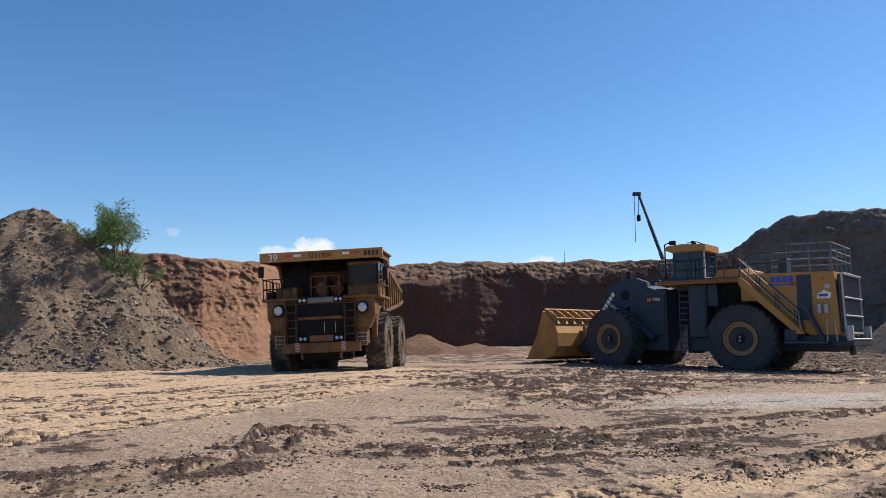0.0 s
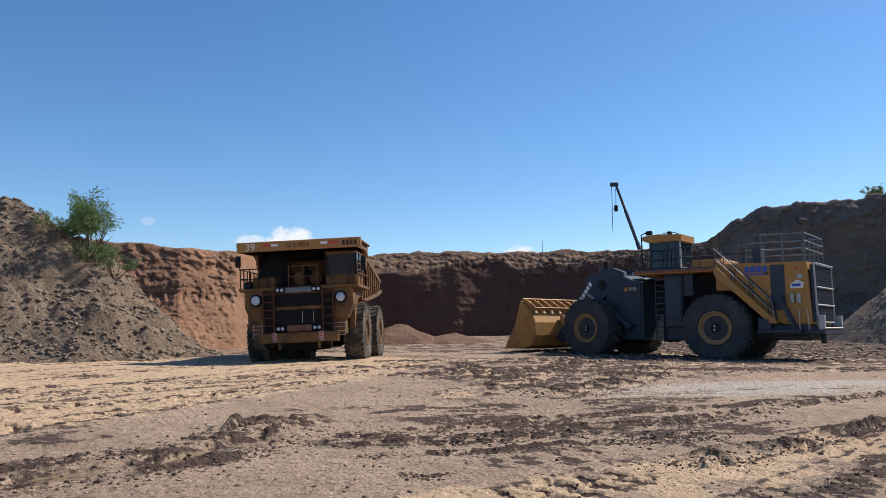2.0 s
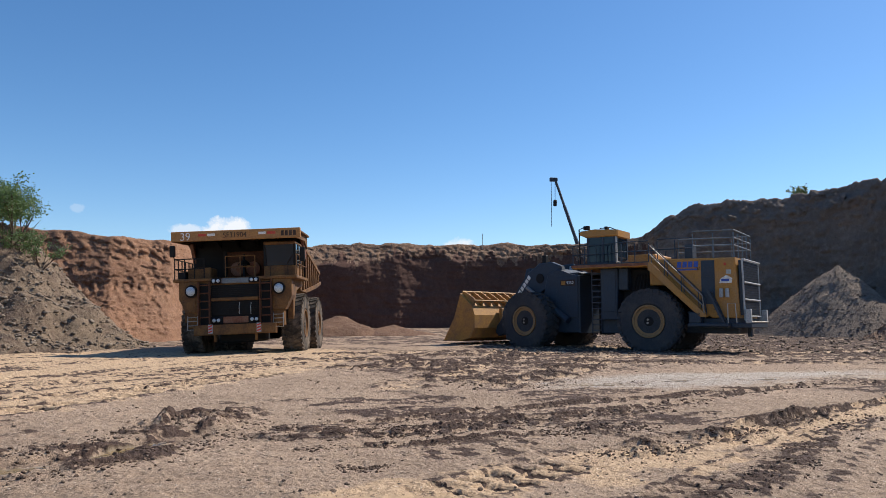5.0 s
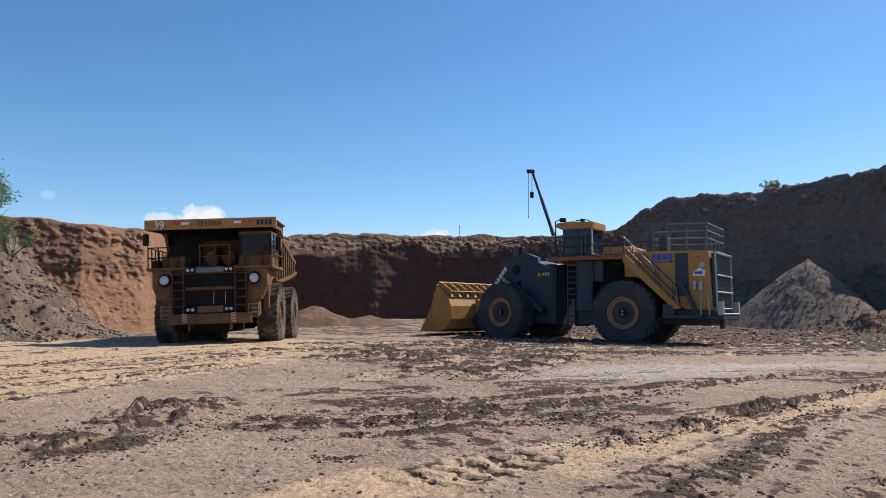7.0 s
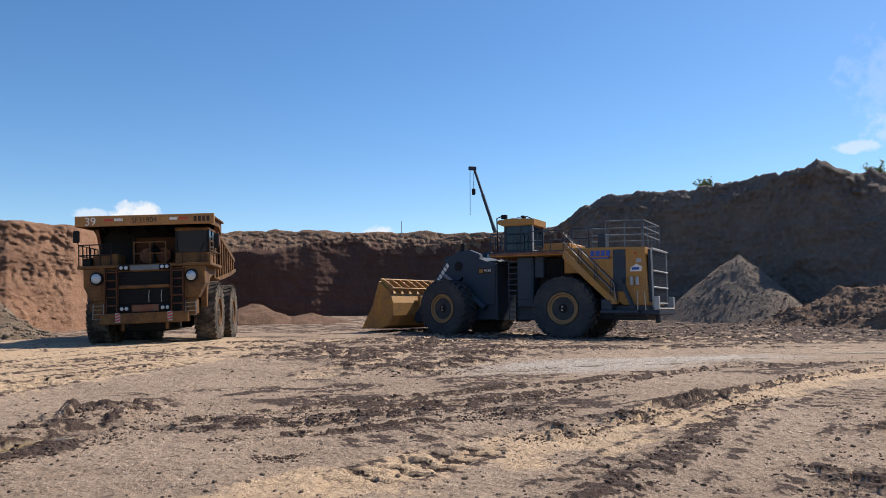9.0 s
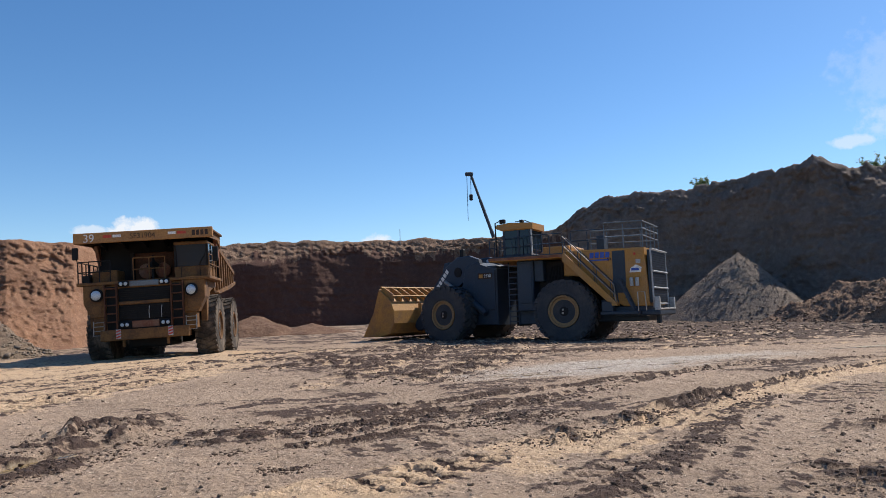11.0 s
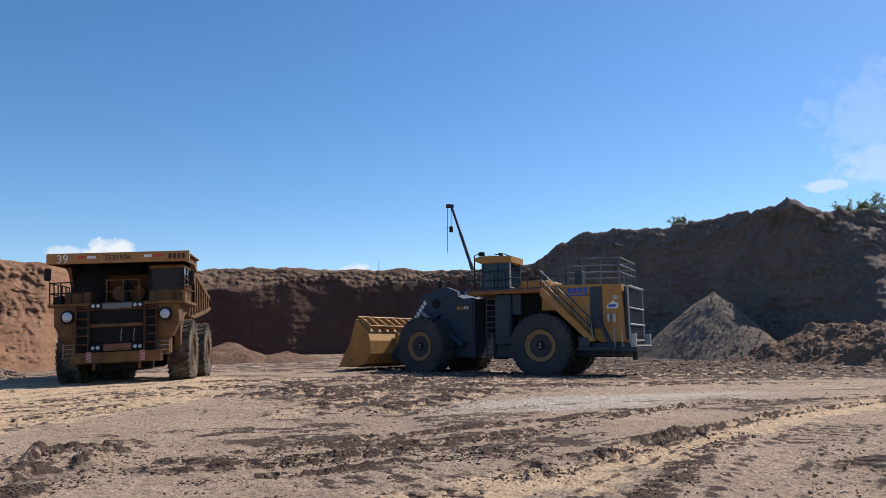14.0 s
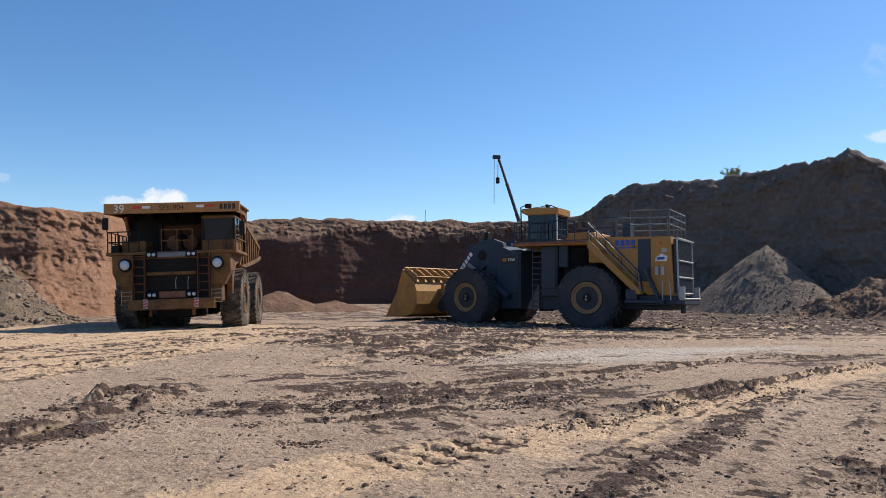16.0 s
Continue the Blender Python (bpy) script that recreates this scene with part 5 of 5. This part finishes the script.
    part("cross_tube", lathe([(-1.3, 0.28), (1.3, 0.28)], 16, None, Matrix.Translation((4.9, 0, 2.6)) @ left), SLATE, L, "", F)
    tc = part("tilt_cylinder", rod([(2.0, 0, 4.2), (3.7, 0, 4.55)], 0.26, 14), SLATE, L, "", F)
    part("piston", rod([(3.7, 0, 4.55), (4.9, 0, 4.6)], 0.14, 12), STEEL, tc)
    part("bellcrank", prism([(4.75, 4.8), (5.15, 4.75), (5.6, 3.0), (6.3, 1.9), (6.0, 1.75), (5.0, 2.9)], "y", -0.35, 0.35, 0.04), SLATE, L, "", F)
    part("hose_guard", bx(3.3, 3.6, 0.4, 0.7, 4.9, 5.45, 0.04), BLACK, L, "", F)
    for y in (0.9, -0.9):
        part("work_lamp", bx(2.35, 2.55, y - 0.2, y + 0.2, 4.55, 4.85, 0.03), LAMP, L, "", F)
    # bucket
    shell = [(9.75, 0.10), (8.2, 0.10), (7.35, 0.32), (6.98, 0.95), (6.98, 1.75), (7.25, 2.35), (8.25, 3.05), (8.30, 2.98), (7.38, 2.28), (7.12, 1.72), (7.12, 0.98), (7.45, 0.44), (8.2, 0.24), (9.75, 0.14)]
    bk = part("bucket", prism(shell, "y", -3.15, 3.15, 0.0), BUCKET, L, "wide worn yellow rock bucket", F)
    for s in (-1, 1):
        part("side_plate", prism([(9.75, 0.10), (8.2, 0.10), (7.35, 0.32), (6.98, 0.95), (6.98, 1.75), (7.25, 2.35), (8.25, 3.05), (8.75, 1.6)], "y", s * 3.12, s * 3.22, 0.02), BUCKET, bk)
    for k in range(9):
        y = -3.0 + 0.75 * k
        part("gusset", prism([(7.2, 2.32), (8.2, 3.04), (8.0, 3.16), (7.15, 2.72)], "y", y - 0.04, y + 0.04, 0.0), BUCKET, bk)
    part("spill_rail", rod([(8.1, -3.15, 3.14), (8.1, 3.15, 3.14)], 0.07, 6, rod([(7.12, -3.15, 2.62), (7.12, 3.15, 2.62)], 0.05, 6)), BUCKET, bk)
    for k in range(8):
        y = -2.8 + 0.8 * k
        part("tooth", prism([(9.6, 0.08), (9.6, 0.26), (10.15, 0.10), (10.15, 0.06)], "y", y - 0.14, y + 0.14, 0.01), STEEL, bk)
    for y in (-0.75, 0.75):
        part("back_rib", bx(6.75, 7.0, y - 0.15, y + 0.15, 0.6, 2.2, 0.03), BUCKET, bk)
    part("load", prism([(7.2, 0.9), (7.6, 0.4), (9.2, 0.2), (8.4, 0.9), (7.6, 1.2)], "y", -3.0, 3.0, 0.03), M_RED, bk, "a little reddish earth left inside")
    # the upper works stand a little taller, and the cab further back, than drawn above
    inside = {cab, *cab.children}
    for o in L.children_recursive:
        if o.name.split(".")[0] in ("tyre", "rim", "hub", "bolt_ring"):
            continue
        mz = o.matrix_basis.translation.z
        if abs(mz) > 0.01:
            o.matrix_basis = Matrix.Translation((0, 0, 0.09 * max(0, mz - 2.2))) @ o.matrix_basis
        else:
            for v in o.data.vertices:
                v.co.z += 0.09 * max(0, v.co.z - 2.2)
                v.co.x -= 0.5 if o in inside else 0
    bk.matrix_basis = Matrix.Translation((0, 0, 0.30)) @ bk.matrix_basis
    return L


wheel_loader(pose(16.9, 39.8, -0.08, 0, 0, 139))


# ---- plants ----
LEAF = bpy.data.materials.new("leaf")
LEAF.use_nodes = True
ln, ll = LEAF.node_tree.nodes, LEAF.node_tree.links
lb = ln["Principled BSDF"]
lg = ln.new("ShaderNodeNewGeometry")
lr = ln.new("ShaderNodeValToRGB")
lr.color_ramp.elements[0].color, lr.color_ramp.elements[1].color = (0.06, 0.105, 0.040, 1), (0.17, 0.245, 0.10, 1)
ll.new(lg.outputs["Random Per Island"], lr.inputs[0])
ll.new(lr.outputs[0], lb.inputs["Base Color"])
lb.inputs["Roughness"].default_value = 0.6
lt = ln.new("ShaderNodeBsdfTranslucent")
lt.inputs[0].default_value = (0.17, 0.27, 0.08, 1)
lm = ln.new("ShaderNodeMixShader")
lm.inputs[0].default_value = 0.5
ll.new(lb.outputs[0], lm.inputs[1])
ll.new(lt.outputs[0], lm.inputs[2])
ll.new(lm.outputs[0], ln["Material Output"].inputs[0])
BARK = coat("bark", (0.11, 0.08, 0.06), 0.9, dirt=0.4, scale=3)


def branchy(name, at, height, spread, stems, leaves, leaf, label, category, seed, lean=0.3, low=0.25):
    """A many-stemmed small tree or bush: tapered limbs and a loose crown of single leaves."""
    rng = random.Random(seed)
    ob = base(name, Matrix.Translation(at), label, category)
    wood, tips = bmesh.new(), []

    def limb(p, d, L, r, depth):
        pts = [p]
        for k in range(4):
            d = (d + Vector((rng.uniform(-1, 1), rng.uniform(-1, 1), rng.uniform(-0.3, 0.6))) * 0.16).normalized()
            pts.append(pts[-1] + d * L / 4)
            tips.append((pts[-1], depth))
        for a, b, k in zip(pts, pts[1:], range(4)):
            rod([a, b], max(0.006, r * (1 - 0.18 * k)), 5, wood)
        if depth > 0:
            for k in range(rng.randint(3, 4)):
                q = pts[rng.randint(1, 4)]
                nd = (d + Vector((rng.uniform(-1, 1), rng.uniform(-1, 1), rng.uniform(-0.25, 0.7))) * 0.8).normalized()
                limb(q, nd, L * rng.uniform(0.45, 0.7), r * 0.5, depth - 1)

    for s in range(stems):
        a = 2 * math.pi * (s + rng.random() * 0.6) / stems
        d = Vector((math.cos(a) * spread, math.sin(a) * spread, 1.0)).normalized()
        limb(Vector((0, 0, -0.15)), d, height * rng.uniform(0.45, 0.68), 0.045 * height / 3, 2)
    part("trunk", wood, BARK, ob)
    tips = [p for p, depth in tips if depth < 2 and p.z > low * height]
    co, faces = [], []
    for k in range(leaves):
        c = rng.choice(tips) + Vector((rng.gauss(0, 1), rng.gauss(0, 1), rng.gauss(0, 0.8))) * 0.13 * height / 3
        d = Vector((rng.uniform(-1, 1), rng.uniform(-1, 1), rng.uniform(-0.8, 0.9))).normalized()
        w = d.orthogonal().normalized() * leaf * 0.32
        s = leaf * rng.uniform(0.7, 1.3)
        i = len(co)
        co += [c - d * s * 0.5, c + w, c + d * s * 0.5, c - w]
        faces.append((i, i + 1, i + 2, i + 3))
    me = bpy.data.meshes.new("crown")
    me.from_pydata(co, [], faces)
    me.materials.append(LEAF)
    crown = new("crown", me)
    crown.parent = ob
    return ob


for az, el, D, h, seed, n in ((32.45, 8.75, 91, 2.2, 21, 1200), (34.3, 9.1, 90, 0.9, 22, 500), (26.6, 8.45, 92, 0.8, 23, 400), (43.6, 8.85, 84.5, 2.4, 24, 1500), (44.8, 8.8, 84, 2.8, 25, 1800), (46.2, 8.5, 83, 2.4, 26, 1500)):
    a = radians(az)
    branchy("bush", (D * math.sin(a), D * math.cos(a), 1.6 + D * math.tan(radians(el)) - 0.7), h, 0.6, 5, n, 0.22, "small green bush on the rim of the bank", "bush", seed, low=0.15)


# ---- crane behind the rim ----
def crane():
    D = 128.0

    def at(az, el):
        return Vector((D * math.sin(radians(az)), D * math.cos(radians(az)), 1.6 + D * math.tan(radians(el))))

    top, low = at(15.09, 10.8), at(16.72, 5.85)
    foot = low + (low - top) * 0.62
    C = base("mobile_crane", Matrix.Translation((foot.x, foot.y, 0)), "dark telescopic crane boom standing behind the far rim", "crane")
    off = Vector((foot.x, foot.y, 0))
    a, b = foot - off, top - off
    for k, (u, v, r) in enumerate(((0, 0.45, 0.34), (0.43, 0.75, 0.28), (0.73, 1.0, 0.22))):
        part("boom_section", rod([a.lerp(b, u), a.lerp(b, v)], r, 6), SLATE, C)
    part("turntable", lathe([(0, 2.4), (0.8, 2.4), (1.2, 1.6), (1.6, 1.2)], 20, None, Matrix.Translation((a.x, a.y, 0.2)) @ Matrix.Rotation(radians(-90), 4, "Y")), SLATE, C)
    part("pedestal", bx(a.x - 1.5, a.x + 1.5, a.y - 1.5, a.y + 1.5, 0.0, a.z + 0.4, 0.1), SLATE, C)
    part("boom_head", bx(b.x - 1.0, b.x + 0.35, b.y - 0.3, b.y + 0.3, b.z - 0.25, b.z + 0.4, 0.08), SLATE, C)
    h = b + Vector((-0.75, 0, 0))
    part("rope", rod([h, h - Vector((0, 0, 8.2))], 0.05, 5, rod([h + Vector((0.7, 0, 0)), h + Vector((0.65, 0, -3.6))], 0.05, 5)), BLACK, C)
    part("hook_block", bx(h.x + 0.35, h.x + 0.95, h.y - 0.25, h.y + 0.25, h.z - 4.6, h.z - 3.5, 0.12), BLACK, C)


crane()
mast = base("marker_pole", Matrix.Translation((90.5 * math.sin(radians(9.4)), 90.5 * math.cos(radians(9.4)), 10.4)), "thin steel marker pole on the far rim", "pole")
part("pole", rod([(0, 0, 0), (0, 0, 1.9)], 0.035, 6), STEEL, mast)


# ---- loose stones ----
def stones(name, places, material, label, seed, flat=0.7):
    """Loose clods and stones, lying where places gives (x, y, z, size)."""
    rng = np.random.default_rng(seed)
    t = (1 + 5 ** 0.5) / 2
    ico = np.array([(-1, t, 0), (1, t, 0), (-1, -t, 0), (1, -t, 0), (0, -1, t), (0, 1, t), (0, -1, -t), (0, 1, -t), (t, 0, -1), (t, 0, 1), (-t, 0, -1), (-t, 0, 1)]) / 1.9
    tri = np.array([(0, 11, 5), (0, 5, 1), (0, 1, 7), (0, 7, 10), (0, 10, 11), (1, 5, 9), (5, 11, 4), (11, 10, 2), (10, 7, 6), (7, 1, 8), (3, 9, 4), (3, 4, 2), (3, 2, 6), (3, 6, 8), (3, 8, 9), (4, 9, 5), (2, 4, 11), (6, 2, 10), (8, 6, 7), (9, 8, 1)])
    P = np.asarray(places)
    n = len(P)
    v = ico[None] * rng.uniform(0.45, 1.35, (n, 12, 1)) * np.stack([rng.uniform(0.7, 1.4, n), rng.uniform(0.7, 1.4, n), rng.uniform(0.45, 0.9, n) * flat / 0.7], -1)[:, None]
    a = rng.uniform(0, 6.28, n)
    c, s = np.cos(a)[:, None], np.sin(a)[:, None]
    v = np.stack([v[..., 0] * c - v[..., 1] * s, v[..., 0] * s + v[..., 1] * c, v[..., 2]], -1) * P[:, 3][:, None, None] * 0.5
    v += P[:, None, :3]
    f = (tri[None] + 12 * np.arange(n)[:, None, None]).reshape(-1, 3)
    me = bpy.data.meshes.new(name)
    me.vertices.add(n * 12)
    me.vertices.foreach_set("co", v.astype(np.float32).ravel())
    me.loops.add(f.size)
    me.loops.foreach_set("vertex_index", f.ravel().astype(np.int32))
    me.polygons.add(len(f))
    me.polygons.foreach_set("loop_start", np.arange(0, f.size, 3, dtype=np.int32))
    me.update(calc_edges=True)
    me.materials.append(material)
    return tagged(new(name, me), label, "stones", kind="stuff")


class Lay:
    """Finds the height of a sheet under a place."""

    def __init__(self, name):
        from mathutils.bvhtree import BVHTree
        me = bpy.data.objects[name].data
        co = np.empty(len(me.vertices) * 3, np.float32)
        me.vertices.foreach_get("co", co)
        q = np.empty(len(me.loops), np.int32)
        me.loops.foreach_get("vertex_index", q)
        self.tree = BVHTree.FromPolygons(co.reshape(-1, 3).tolist(), q.reshape(-1, 4).tolist())

    def z(self, x, y):
        hit = self.tree.ray_cast(Vector((x, y, 60)), Vector((0, 0, -1)))[0]
        return hit.z if hit else None


mound = Lay("gravel_mound")
for kind, x, y, h, spread, stems, leaves, leaf, label, seed, low in (
        ("tree", -19.5, 43.4, 4.9, 0.60, 5, 5600, 0.14, "small leafy green tree growing on the gravel mound", 4, 0.35),
        ("bush", -19.0, 43.3, 2.0, 0.9, 6, 1900, 0.11, "dark green bush at the foot of the tree", 9, 0.1),
        ("bush", -20.9, 43.4, 2.2, 1.0, 6, 2200, 0.11, "dark green bush on the gravel mound", 15, 0.1),
        ("bush", -18.0, 43.8, 2.4, 0.7, 5, 800, 0.11, "thin pale green bush leaning off the mound", 17, 0.3)):
    branchy(kind, (x, y, mound.z(x, y) - 0.05), h, spread, stems, leaves, leaf, label, kind, seed, low=low)


def strew(name, where, count, sizes, seed, sink=0.15):
    """Places on a sheet: where(rng) gives x and y."""
    rng = random.Random(seed)
    lay, out = Lay(name), []
    for k in range(count):
        x, y = where(rng)
        z = lay.z(x, y)
        if z is None:
            continue
        s = sizes[0] * (sizes[1] / sizes[0]) ** (rng.random() ** 2.2)
        out.append((x, y, z + s * (0.25 - sink), s))
    return out


def strew_floor(count, sizes, seed, where, sink=0.15, far=0.0):
    """Places on the floor; far: how much larger they grow with distance."""
    rng = np.random.default_rng(seed)
    xy = where(rng, count)
    keep = (np.degrees(np.arctan2(xy[:, 0], xy[:, 1])) > AZ0 + 1) & (np.degrees(np.arctan2(xy[:, 0], xy[:, 1])) < AZ1 - 1) & (np.hypot(*xy.T) > 4.5) & (np.hypot(*xy.T) < 90)
    xy = xy[keep]
    size = sizes[0] * (sizes[1] / sizes[0]) ** (rng.random(len(xy)) ** 2.2) * (1 + far * np.hypot(*xy.T) / 10)
    return np.stack([xy[:, 0], xy[:, 1], floor_at(xy[:, 0], xy[:, 1]) + size * (0.25 - sink), size], -1)


def all_over(rng, n):
    r, a = 4.6 * (60 / 4.6) ** rng.random(n), np.radians(rng.uniform(-35, 48, n))
    return np.stack([r * np.sin(a), r * np.cos(a)], -1)


def by_tracks(rng, n):
    """Along the dark tracks, thickest on their edges."""
    lines = [(h, curve_points(p, 8)) for kind, h, relief, p in TRACKS if kind in ("rut", "clod", "lug", "deep")]
    share = np.array([len(p) * (2.0 if p[:, 1].min() < 15 else 1.0) for h, p in lines], float)
    pick = rng.choice(len(lines), n, p=share / share.sum())
    out = np.zeros((n, 2))
    for k, (h, p) in enumerate(lines):
        m = pick == k
        u = rng.random(m.sum()) * (len(p) - 1)
        q = np.stack([np.interp(u, np.arange(len(p)), p[:, c]) for c in (0, 1)], -1)
        out[m] = q + rng.normal(0, 0.75 * h, q.shape)
    return out


def by_trench(rng, n):
    p = np.array(((-5.2, 7.4), (-3.9, 8.5), (-3.2, 9.1), (-2.75, 9.9), (-2.45, 11.1)))
    u = rng.random(n) * 4
    q = np.stack([np.interp(u, np.arange(5), p[:, c]) for c in (0, 1)], -1)
    return q + rng.choice((-1, 1), (n, 1)) * np.array((-0.5, 0.33)) + rng.normal(0, 0.24, (n, 2))


M_STONE = soil("stone", ((0.25, 0.18, 0.13), (0.18, 0.13, 0.10), (0.36, 0.28, 0.21)), 3.0, 0.6)
M_PEBBLE = soil("pale_stone", ((0.50, 0.42, 0.34), (0.40, 0.32, 0.25), (0.62, 0.54, 0.45)), 3.0, 0.6)
M_CLOD = soil("mud_clod", ((0.19, 0.13, 0.094), (0.12, 0.08, 0.058), (0.30, 0.215, 0.16)), 3.0, 0.6)
stones("loose_stones", strew_floor(5000, (0.012, 0.07), 3, all_over), M_STONE, "loose stones and clods strewn over the pit floor", 5)
stones("pale_pebbles", strew_floor(2200, (0.01, 0.035), 23, all_over), M_PEBBLE, "small pale pebbles on the packed floor", 25)
stones("mud_clods", strew_floor(12000, (0.010, 0.045), 8, by_tracks, 0.15, 0.5), M_CLOD, "dark clods of churned mud along the tracks", 6)
stones("trench_clods", strew_floor(1500, (0.012, 0.075), 18, by_trench), M_CLOD, "dark wet clods beside the muddy trench", 26)
stones("rubble_clods", strew_floor(4000, (0.06, 0.28), 19, lambda g, n: np.stack([g.uniform(8, 45, n), g.uniform(34, 60, n)], -1)), M_STONE, "rubbly ground of broken clods before the bank", 27)
stones("mud_lumps", strew_floor(120, (0.03, 0.20), 31, lambda g, n: np.stack([g.normal(-2.45, 0.38, n), g.normal(12.1, 0.55, n)], -1), 0.25), M_CLOD, "torn-up lumps of dark mud in a clump", 10)
stones("mound_stones", strew("gravel_mound", lambda g: (g.uniform(-38, -11), g.uniform(34, 52)), 15000, (0.06, 0.36), 11), M_SHARD, "stones lying on the gravel mound", 7)
stones("fan_stones", strew("talus_cone", lambda g: (g.uniform(35, 51), g.uniform(51, 71)), 5000, (0.05, 0.24), 12), M_TALUS, "stones on the gravel fan", 8)
stones("rubble_stones", strew("rubble_mound", lambda g: (g.uniform(30, 50), g.uniform(33, 58)), 6000, (0.06, 0.32), 13), M_STONE, "broken stones on the rubble pile", 9)
